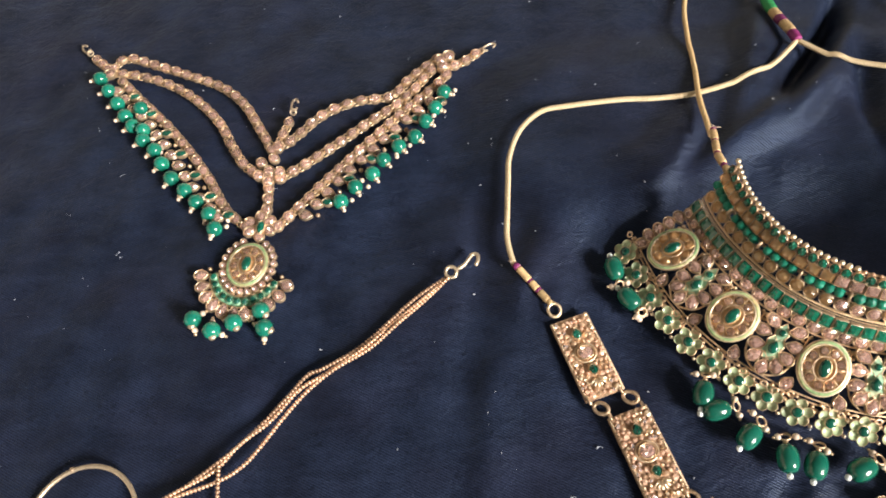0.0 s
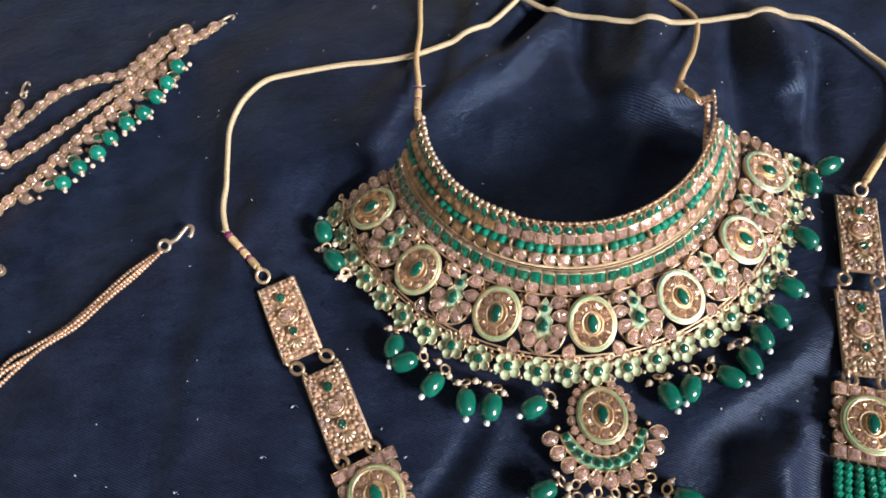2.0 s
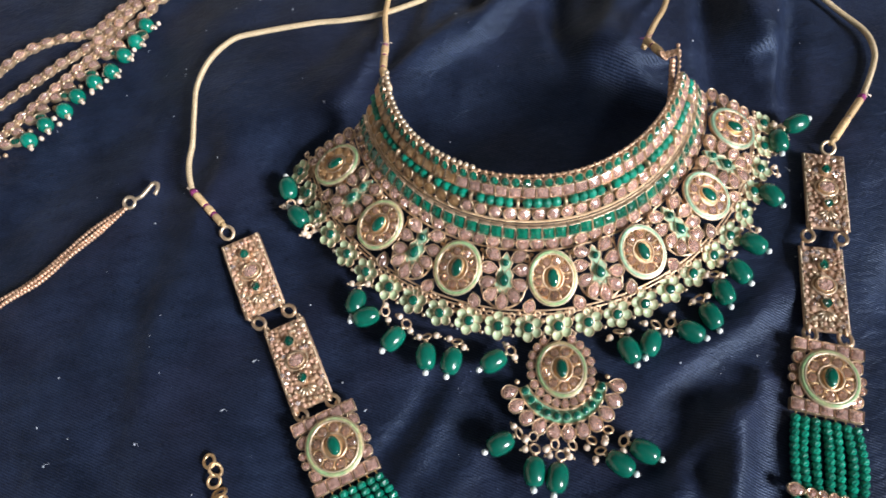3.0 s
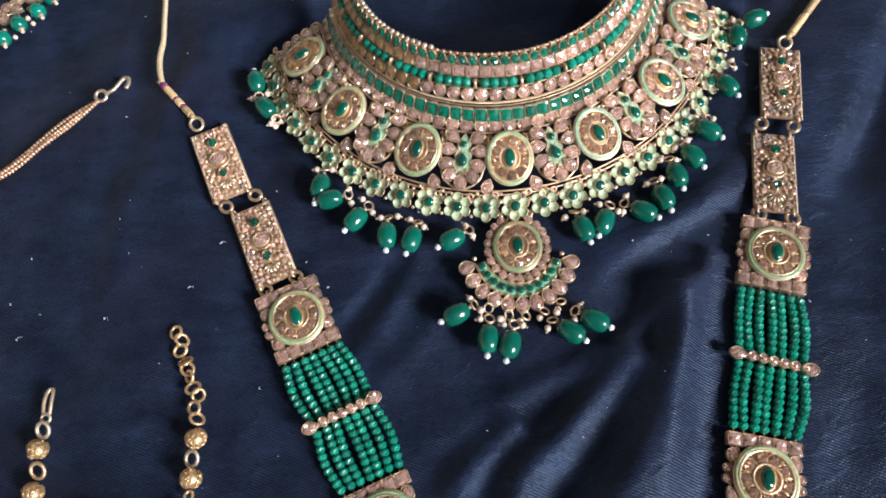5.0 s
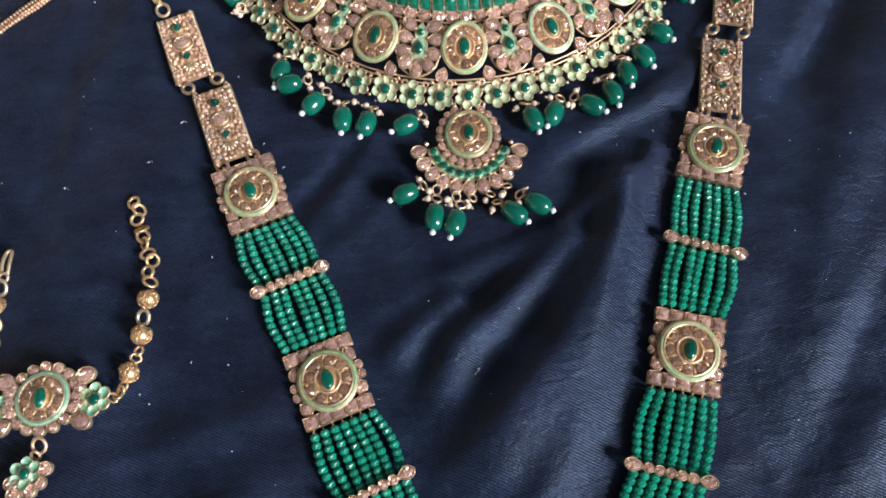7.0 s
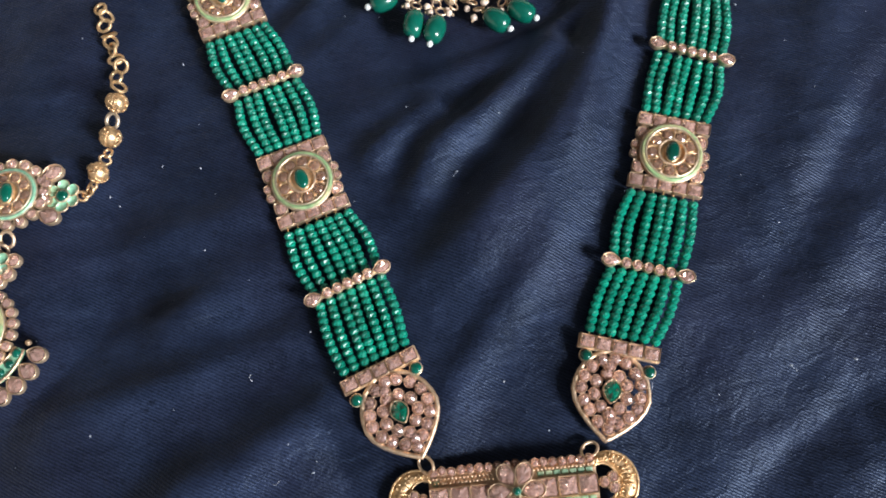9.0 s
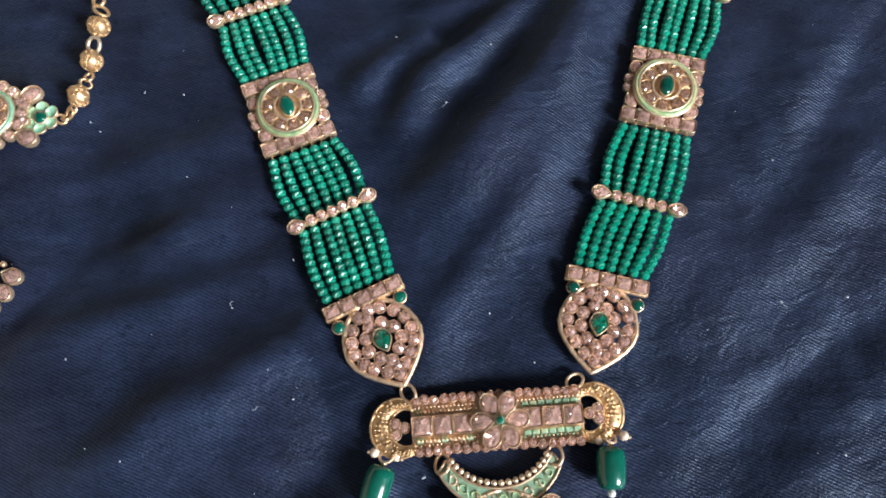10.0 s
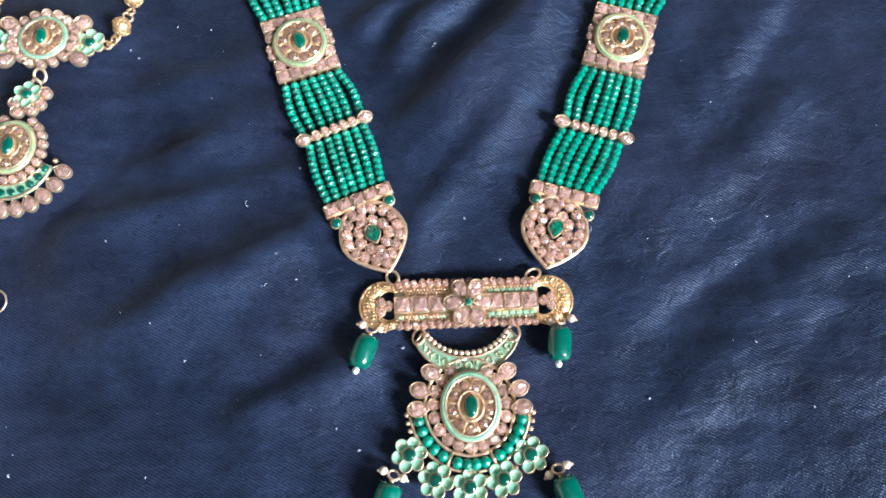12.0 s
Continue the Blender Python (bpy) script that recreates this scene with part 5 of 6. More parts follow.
END_L = centre_pose([(-0.0492, -0.1591), (-0.0256, -0.1500), (-0.0240, -0.1544), (-0.0472, -0.1636)], 0.0014, True)
END_R = centre_pose([(0.0269, -0.1504), (0.0510, -0.1580), (0.0495, -0.1625), (0.0256, -0.1550)], 0.0014, True)
beaded(haar, edge_of(SQ_A, -0.0137), (-0.0823, -0.0569), (-0.0596, -0.0496), edge_of(SQ_B, 0.0137), 1)
beaded(haar, edge_of(SQ_C, -0.0137), (0.0687, -0.0517), (0.0909, -0.0608), edge_of(SQ_D, 0.0137), 2)
beaded(haar, edge_of(SQ_B, -0.0137), (-0.0562, -0.1325), (-0.0339, -0.1240), edge_of(END_L, 0.0020), 3)
beaded(haar, edge_of(SQ_D, -0.0137), (0.0397, -0.1285), (0.0623, -0.1362), edge_of(END_R, 0.0020), 4)


def end_bar(m):
    s = Shape(GOLD)
    s.add(*loft([[(x, y, z) for x, y in square_pts(0.0256, 0.0048, 0.05)] for z in (0, 0.0016)], True), 0, False)
    body = part("end_bar", s.mesh("end_bar"), haar, m, "gilt bar with square pink stones")
    mesh = stone_mesh("square", 0.0048, 0.0041, 0.0026, PINK)
    for i in range(5):
        part("stone", mesh, body, local(m, (i - 2) * 0.0050, 0, 0.0011))


def drop_outline(w, h, n=28):
    """A broad drop with its point down."""
    pts = []
    for i in range(n):
        a = 2 * math.pi * i / n
        x, y = math.sin(a), math.cos(a)
        x = math.copysign(1 - (-y) ** 1.7, x) if y < 0 else x
        pts.append((x * w / 2, (y * 0.5) * h))
    return pts


def leaf(m, w=0.0232, h=0.0272, seed=0):
    """An openwork drop packed with round pink stones round a green one."""
    rnd = random.Random(seed)
    pts = drop_outline(w, h)
    s = Shape(GOLD)
    s.add(*tube([(x, y, 0.0013) for x, y in pts], 0.00078, 8, True))
    spots = []
    for scale, count, shift in ((0.805, 16, 0.0), (0.45, 9, 0.5), (0.64, 2, 0.95)):
        line = [(x * scale, y * scale + 0.0003) for x, y in drop_outline(w, h, 120)]
        lengths = [math.hypot(line[k][0] - line[k - 1][0], line[k][1] - line[k - 1][1]) for k in range(120)]
        run, want, have = 0.0, shift, len(spots)
        for k in range(120):
            run += lengths[k]
            if run >= want * sum(lengths) / count and len(spots) < have + (count if scale != 0.66 else 1):
                spots.append(line[k])
                want += 1
    for (x, y), (u, v) in zip(spots, spots[1:]):
        if math.hypot(x - u, y - v) < 0.008:
            s.add(*tube([(x, y, 0.0006), (u, v, 0.0006)], 0.0004, 4))
    body = part("leaf_piece", s.mesh("leaf_frame"), haar, m, "openwork gilt drop packed with pink stones")
    mesh = stone_mesh("round", 0.0040, 0.0040, 0.0026, PINK, ROSE_GOLD, 10)
    for x, y in spots:
        part("stone", mesh, body, local(m, x + rnd.uniform(-0.0002, 0.0002), y + rnd.uniform(-0.0002, 0.0002), 0.0003) @ pose(0, 0, 0, rnd.uniform(-8, 8), rnd.uniform(-8, 8), rnd.uniform(0, 90)))
    part("stone", stone_mesh("pear", 0.0058, 0.0074, 0.0034, EMERALD, BRIGHT_GOLD, 16), body, local(m, 0, 0.001, 0.0006, 180), "green drop stone")


end_bar(END_L)
end_bar(END_R)
LEAF_L, LEAF_R = at(-0.0308, -0.1708, 0.0014, 22), at(0.0334, -0.1706, 0.0014, -16)
leaf(LEAF_L, seed=1)
leaf(LEAF_R, seed=2)
GREEN_DOT = cabochon_mesh(0.0042, 0.0042, 0.0028, GREEN, "round", BRIGHT_GOLD)
for x, y in ((-0.0442, -0.1651), (-0.0254, -0.1571), (0.0276, -0.1576), (0.0462, -0.1648)):
    part("stone", GREEN_DOT, haar, at(x, y, 0.0016), "round green stone")

BAR = at(0.0006, -0.1954, 0.0014, 0.3)


def centre_bar(m):
    """The wide bar: rows of pink stones, enamel ropes, square stones and a middle flower."""
    s = Shape(GOLD, LEAF_MINT)
    w, h = 0.0500, 0.0158
    s.add(*loft([[(x, y, z) for x, y in square_pts(w, h, 0.02)] for z in (0, 0.0012)], True), 0, False)
    block, quad = loft(rings(square_pts(0.0021, 0.0015, 0.15), [(1, 0.001), (1, 0.0019), (0.7, 0.0022)]))
    grain, faces = loft(rings(outline("round", 0.0011, 0.0010, 6), [(1, 0.001), (0.95, 0.0019), (0.5, 0.0023)]))
    for sy in (-1, 1):
        for i in range(20):
            x = (i - 9.5) * 0.0024
            if abs(x) > 0.0065:
                mint = x > 0 or x < -0.0205 or (sy < 0 and i % 3 == 0)
                s.add(block, quad, 1 if mint else 0, False, Matrix.Translation((x, sy * 0.0040, 0)))
        for i in range(42):
            x = (i - 20.5) * 0.00116
            if abs(x) > 0.0055:
                s.add(grain, faces, 1 if sy < 0 and x > 0 and i % 2 else 0, True, Matrix.Translation((x, sy * 0.0053, 0)))
                if x < 0:
                    s.add(grain, faces, 0, True, Matrix.Translation((x + 0.0005, sy * 0.0040, 0.0010)) @ Matrix.Diagonal((0.8, 0.8, 0.8, 1)))
    body = part("centre_bar", s.mesh("centre_bar"), haar, m, "broad gilt bar with enamel and pink stones")
    sq = stone_mesh("square", 0.0058, 0.0056, 0.0030, PINK)
    for sx in (-1, 1):
        for i in range(3):
            part("stone", sq, body, local(m, sx * (0.0100 + i * 0.0060), 0, 0.001))
        for k, (x, y) in enumerate(((0.0264, 0.0), (0.0290, 0.0012), (0.0290, -0.0018))):
            part("stone", stone_mesh("round", 0.0034, 0.0034, 0.0026, PINK, n=10), body, local(m, sx * (x + 0.0006), y, 0.0004))
    dot = stone_mesh("round", 0.0028, 0.0028, 0.0026, PINK, ROSE_GOLD, 8)
    for sy in (-1, 1):
        for i in range(18):
            part("stone", dot, body, local(m, (i - 8.5) * 0.00275, sy * (0.0071 + 0.0002 * (i % 2)), 0.0008, 57 * i) @ pose(0, 0, 0, 9 * math.sin(5 * i), 9 * math.cos(7 * i), 0))
    petal = stone_mesh("pear", 0.0056, 0.0074, 0.0032, PINK, BRIGHT_GOLD, 14)
    for i in range(6):
        a = 30 + 60 * i
        part("petal", petal, body, local(m, 0.0006 + 0.0050 * math.sin(radians(a)), -0.0052 * math.cos(radians(a)), 0.0018, a), "pink drop petal")
    part("stone", cabochon_mesh(0.0024, 0.0024, 0.0022, GREEN, "round", MINT_COOL), body, local(m, 0.0006, 0, 0.0038), "green centre stone")


centre_bar(BAR)


def moon(m, flip):
    """A gold crescent covered in small grains, closing the bar's end."""
    s = Shape(YELLOW_GOLD)
    n, outer, inner = 24, [], []
    for i in range(n + 1):
        t = radians(-122 + 244 * i / n)
        outer.append((flip * math.cos(t) * 0.0080, math.sin(t) * 0.0084))
        inner.append((flip * (math.cos(t) * 0.0046 - 0.0022), math.sin(t) * 0.0054))
    for i in range(n):
        a, b, c, d = outer[i], outer[i + 1], inner[i + 1], inner[i]
        mid = lambda p, q: ((p[0] + q[0]) / 2, (p[1] + q[1]) / 2)
        e, f = mid(a, d), mid(b, c)
        v = [(*a, 0), (*b, 0), (*c, 0), (*d, 0), (*a, 0.0012), (*b, 0.0012), (*c, 0.0012), (*d, 0.0012), (*e, 0.0021), (*f, 0.0021)]
        s.add(v, [(0, 1, 5, 4), (2, 3, 7, 6), (4, 5, 9, 8), (8, 9, 6, 7)] if flip > 0 else [(1, 0, 4, 5), (3, 2, 6, 7), (5, 4, 8, 9), (9, 8, 7, 6)], 0, True)
    rnd = random.Random(11 + flip)
    grain, faces = loft(rings(outline("round", 1, 1, 6), [(1, 0), (0.8, 0.5), (0.4, 0.75)]))
    for i in range(120):
        k = rnd.randrange(n)
        f = rnd.uniform(0.15, 0.85)
        x, y = outer[k][0] * (1 - f) + inner[k][0] * f, outer[k][1] * (1 - f) + inner[k][1] * f
        d = rnd.uniform(0.0007, 0.0011)
        s.add(grain, faces, 0, True, Matrix.Translation((x, y, 0.0012 + 0.0008 * (1 - abs(2 * f - 1)))) @ Matrix.Diagonal((d, d, d, 1)))
    for line in (outer, inner):
        s.add(*tube([(x, y, 0.0012) for x, y in line], 0.00045, 5))
    part("moon_end", s.mesh("moon_end"), haar, m, "grained gold crescent end")


moon(local(BAR, -0.0288, 0.0, 0.0004), -1)
moon(local(BAR, 0.0288, 0.0, 0.0004), 1)
for p, q in (((-0.0262, -0.1838), (-0.0232, -0.1878)), ((0.0262, -0.1842), (0.0228, -0.1875)), ((-0.0160, -0.2042), (-0.0166, -0.2085)), ((0.0160, -0.2040), (0.0166, -0.2085))):
    m = aim((*((Vector(p) + Vector(q)) / 2), 0.0026), (*q, 0.0026))
    part("ring", torus_mesh(0.0021, 0.0029, 0.0005, GOLD), haar, m @ pose(0, 0, 0, 15, 20, 0), "gilt wire ring")

CRES = at(0.0001, -0.2046, 0.0014, 0)


def enamel_crescent(m):
    s = Shape(LEAF_MINT, GOLD)
    n, outer, inner = 28, [], []
    for i in range(n + 1):
        t = radians(-66 + 132 * i / n)
        outer.append((math.sin(t) * 0.0193, -math.cos(t) * 0.0193 + 0.0040))
        inner.append((math.sin(t) * 0.0166, -math.cos(t) * 0.0146 + 0.0052))
    s.add(*loft([[(*inner[i], 0), (*outer[i], 0), (*outer[i], 0.0016), (*inner[i], 0.0016)] for i in range(n + 1)], True, True), 0, False)
    for line in (outer, inner):
        s.add(*tube([(x, y, 0.0017) for x, y in line], 0.0004, 6), 1)
    for a, b in ((inner[0], outer[0]), (inner[-1], outer[-1])):
        s.add(*tube([(*a, 0.0017), (*b, 0.0017)], 0.0004, 6), 1)
    for i in range(12):
        t = radians(-56 + 112 * i / 11)
        s.add(*tube([(math.sin(t) * 0.0172, -math.cos(t) * 0.0160 + 0.005, 0.0018), (math.sin(t + 0.07) * 0.0186, -math.cos(t + 0.07) * 0.0184 + 0.0042, 0.0017)], 0.00028, 5), i % 2)
    body = part("enamel_crescent", s.mesh("enamel_crescent"), haar, m, "mint enamel crescent edged with gold beads")
    for i in range(17):
        t = radians(-60 + 120 * i / 16)
        part("gilt_bead", ball(0.00098, PALE_GOLD, 8, 5), body, local(m, math.sin(t) * 0.0158, -math.cos(t) * 0.0136 + 0.0056, 0.0016))
    for i in range(9):
        t = radians(-50 + 100 * i / 8)
        part("scroll", torus_mesh(0.0010, 0.0013, 0.00026, MINT if i % 3 else GOLD, 12), body, local(m, math.sin(t) * 0.0178, -math.cos(t) * 0.0170 + 0.0046, 0.0017, 40 * i))


enamel_crescent(CRES)
BIG = at(0.0, -0.2304, 0.0014, -1)


def big_pendant(m):
    """Medallion in a ring of pink stones, drops at its sides, a half ring of green beads below."""
    s = Shape(GOLD)
    arcs = [(0.0150, 0.0158, -178, 178, 0.0006), (0.0200, 0.0208, -82, 82, 0.0006)]
    for rx, ry, t0, t1, r in arcs:
        s.add(*tube([(math.sin(radians(t)) * rx, -math.cos(radians(t)) * ry, 0.0014) for t in np.linspace(t0, t1, 50)], r, 6))
    for t in (-24, 24):
        s.add(*tube([(math.sin(radians(t)) * 0.0150, -math.cos(radians(t)) * 0.0158, 0.0016), (math.sin(radians(t)) * 0.0200, -math.cos(radians(t)) * 0.0208, 0.0016)], 0.0007, 6))
    frame_part = part("pendant_frame", s.mesh("pendant_frame"), haar, m, "gilt pendant frame")
    medallion(haar, local(m, 0.0002, 0.0, 0.0008), 0.0099, 0.0114, 9, 0.0050, MINT_COOL, centre=(0.0050, 0.0084))
    dot = stone_mesh("round", 0.0042, 0.0042, 0.0026, PINK, n=10)
    for i in range(17):
        t = radians(-150 + 300 * i / 16)
        part("stone", dot, frame_part, local(m, math.sin(t) * 0.0122, -math.cos(t) * 0.0132, 0.0004, 30 * i), "round pink stone")
    pear = stone_mesh("pear", 0.0056, 0.0074, 0.0030, PINK, BRIGHT_GOLD, 14)
    for sx in (-1, 1):
        for x, y, a in ((0.0126, 0.0112, 122), (0.0164, 0.0055, 108), (0.0172, -0.0006, 92)):
            part("stone", pear, frame_part, local(m, sx * x, y, 0.0008, sx * a), "pink drop stone")
        for k in range(6):
            t = radians(84 - 7 * k)
            part("gilt_bead", ball(0.0009, GOLD, 8, 5), frame_part, local(m, sx * math.sin(t) * 0.0212, -math.cos(t) * 0.0220, 0.0012), "gilt bead")
    for t in (-76, -65, -54, -43, -32, -15, -5, 5, 15, 32, 43, 54, 65, 76):
        part("bead", ball(0.0020, BEAD_GREEN, 9, 6, True), frame_part, local(m, math.sin(radians(t)) * 0.0176, -math.cos(radians(t)) * 0.0184, 0.0016, 23 * t), "faceted green bead")
    for x, y in ((-0.0202, -0.0150), (-0.0118, -0.0230), (-0.0008, -0.0254), (0.0103, -0.0232), (0.0194, -0.0158)):
        flower(haar, local(m, x, y, 0.0008, random.uniform(-20, 20)), 0.0061, MINT_COOL)
    for x, y in ((-0.0150, -0.0198), (-0.0062, -0.0228), (0.0048, -0.0228), (0.0142, -0.0200)):
        part("gilt_bead", ball(0.0011, GOLD, 8, 5), haar, local(m, x, y, 0.0014), "gilt bead")


big_pendant(BIG)
drop(haar, -0.0352, -0.2108, 248, 0.0084, 0.0118, seed=70)
drop(haar, 0.0314, -0.2108, 264, 0.0084, 0.0118, seed=71)
drop(haar, -0.0285, -0.2590, 250, 0.0086, 0.0120, seed=72)
drop(haar, 0.0304, -0.2592, 290, 0.0086, 0.0120, seed=73)

# cord of the long necklace
part("ring", torus_mesh(0.0026, 0.0028, 0.0007, BRIGHT_GOLD), haar, at(-0.1250, 0.0775, 0.0022, 20, 18), "gilt end ring")
part("ring", torus_mesh(0.0026, 0.0028, 0.0007, BRIGHT_GOLD), haar, at(0.1278, 0.0765, 0.0022, -20, 18), "gilt end ring")
cord(haar, [(-0.1394, 0.0986, 0.0028), (-0.1408, 0.1060, 0.0024), (-0.1412, 0.1139, 0.0022), (-0.1400, 0.1245, 0.0020), (-0.1383, 0.1390, 0.0020), (-0.1365, 0.1512, 0.0020), (-0.1303, 0.1650, 0.0022), (-0.1203, 0.1743, 0.0022),
            (-0.1095, 0.1764, 0.0022), (-0.0825, 0.1773, 0.0022), (-0.0660, 0.1760, 0.0024), (-0.0475, 0.1762, 0.0030), (-0.0290, 0.1799, 0.0026), (-0.0105, 0.1878, 0.0024), (0.0003, 0.1968, 0.0024),
            (0.0062, 0.2030, 0.0024)], material=PALE_CORD)
cord(haar, [(0.0062, 0.2030, 0.0024), (0.0165, 0.1933, 0.0024), (0.0270, 0.1876, 0.0022), (0.0415, 0.1815, 0.0022), (0.0510, 0.1775, 0.0022), (0.0760, 0.1718, 0.0022), (0.0880, 0.1709, 0.0022),
            (0.1021, 0.1706, 0.0022), (0.1160, 0.1695, 0.0022), (0.1285, 0.1652, 0.0022), (0.1400, 0.1610, 0.0022), (0.1507, 0.1545, 0.0022), (0.1595, 0.1435, 0.0022), (0.1652, 0.1320, 0.0022), (0.1648, 0.1213, 0.0022),
            (0.1606, 0.1126, 0.0024), (0.1510, 0.0992, 0.0028)], material=PALE_CORD)
wrapping(haar, (-0.1258, 0.0800, 0.0028), (-0.1392, 0.0988, 0.0028), 0.0015, [(0, 0.1, CORD, 0.8), (0.1, 0.32, CORD, 1.05), (0.32, 0.38, PURPLE, 1.0), (0.38, 0.55, CORD, 1.08), (0.55, 0.6, PURPLE, 0.95), (0.6, 0.9, CORD, 1.05), (0.9, 1.0, PURPLE, 1.1)])
wrapping(haar, (0.1290, 0.0778, 0.0028), (0.1508, 0.0990, 0.0028), 0.0015, [(0, 0.1, CORD, 0.8), (0.1, 0.5, CORD, 1.1), (0.5, 0.55, GOLD, 1.0), (0.55, 0.92, CORD, 1.05), (0.92, 1.0, PURPLE, 1.1)])
tuft(haar, (-0.1400, 0.0991, 0.0030), PEARL, 8)
tuft(haar, (0.1512, 0.0995, 0.0030), PEARL, 9)
wrapping(haar, (0.0062, 0.2022, 0.0034), (0.0020, 0.2450, 0.0034), 0.0024, [(0, 0.16, PURPLE, 0.95), (0.16, 0.36, CORD, 1.0), (0.36, 0.48, PURPLE, 1.05), (0.48, 0.62, CORD, 1.05), (0.62, 0.85, GREEN_THREAD, 1.1), (0.85, 1.0, PURPLE, 1.05)])

# ---- the head ornament ----
crown = thing("head_ornament", -0.25, 0.15, "gilt forehead ornament of stone chains with green beads on navy cloth", "ornament")
LINK = stone_mesh("pear", 0.0050, 0.0064, 0.0030, PINK, GOLD, 14)
LINK_PEAR = stone_mesh("pear", 0.0050, 0.0066, 0.0028, PINK)


def stone_chain(ctrl, pitch=0.0070, z=0.0016):
    """Oval stones end to end on a wire."""
    pts = spline([(*p, z) for p in ctrl], pitch)
    s = Shape(BRIGHT_GOLD)
    s.add(*tube(spline([(*p, z) for p in ctrl], 0.002), 0.0007, 6))
    for a, b in zip(pts, pts[1:]):
        mid, way = a.lerp(b, 0.5), (b - a).normalized()
        side = Vector((-way.y, way.x, 0))
        for sx in (-1, 1):
            c = mid + side * 0.0013 * sx + Vector((0, 0, 0.0004))
            s.add(*tube([c + (way * math.cos(t) * 0.0016 + side * math.sin(t) * 0.0009) for t in np.linspace(0, 2 * math.pi, 9)[:-1]], 0.00036, 5, True))
    chain = part("stone_chain", s.mesh("chain_wire"), crown, Matrix.Identity(4), "gilt chain of oval pink stones")
    for i, p in enumerate(pts):
        q = pts[i + 1] if i + 1 < len(pts) else p + (p - pts[i - 1])
        m = aim(p, q) @ pose(0, 0, 0, random.uniform(-8, 8), random.uniform(-10, 10), random.uniform(-8, 8))
        part("stone", LINK, chain, m @ Matrix.Translation((0, 0, -0.0006)))
    return pts


stone_chain([(-0.3395, 0.2345), (-0.3320, 0.2408), (-0.3134, 0.2326), (-0.2952, 0.2237), (-0.2787, 0.2142), (-0.2652, 0.2003), (-0.2553, 0.1826), (-0.2493, 0.1707)])
stone_chain([(-0.3399, 0.2315), (-0.3237, 0.2275), (-0.3059, 0.2191), (-0.2904, 0.2067), (-0.2774, 0.1911), (-0.2695, 0.1758), (-0.2619, 0.1632), (-0.2524, 0.1558)])
stone_chain([(-0.3325, 0.2245), (-0.3210, 0.2111), (-0.3060, 0.1946), (-0.2920, 0.1768), (-0.2800, 0.1591), (-0.2690, 0.1394), (-0.2580, 0.1287)], 0.0072)
stone_chain([(-0.2459, 0.1715), (-0.2372, 0.1770), (-0.2238, 0.1890), (-0.2076, 0.1951), (-0.1903, 0.1978), (-0.1807, 0.2087), (-0.1668, 0.2198)])
stone_chain([(-0.2442, 0.1549), (-0.2323, 0.1615), (-0.2171, 0.1714), (-0.2034, 0.1813), (-0.1881, 0.1923), (-0.1775, 0.2033), (-0.1700, 0.2130)])
stone_chain([(-0.2432, 0.1278), (-0.2264, 0.1472), (-0.2126, 0.1608), (-0.1992, 0.1737), (-0.1856, 0.1873), (-0.1703, 0.2006), (-0.1625, 0.2089)], 0.0068)
stone_chain([(-0.3496, 0.2418), (-0.3420, 0.2345)], 0.0060)
stone_chain([(-0.1640, 0.2130), (-0.1547, 0.2155), (-0.1469, 0.2207)], 0.0060)
stone_chain([(-0.2499, 0.1558), (-0.2498, 0.1452), (-0.2494, 0.1370)], 0.0060)
stone_chain([(-0.2463, 0.1726), (-0.2413, 0.1858)], 0.0060)
for x, y in ((-0.2537, 0.1635), (-0.2476, 0.1652), (-0.2498, 0.1587), (-0.2549, 0.1568), (-0.2448, 0.1577), (-0.2500, 0.1529)):
    part("stone", stone_mesh("round", 0.0052, 0.0056, 0.0032, PINK, n=12), crown, at(x, y, 0.0018, 20), "round pink stone")
for x, y in ((-0.1650, 0.2180), (-0.1610, 0.2200), (-0.1640, 0.2140), (-0.3400, 0.2300)):
    part("stone", stone_mesh("round", 0.0064, 0.0060, 0.0032, PINK, n=12), crown, at(x, y, 0.0018, 40), "round pink stone")


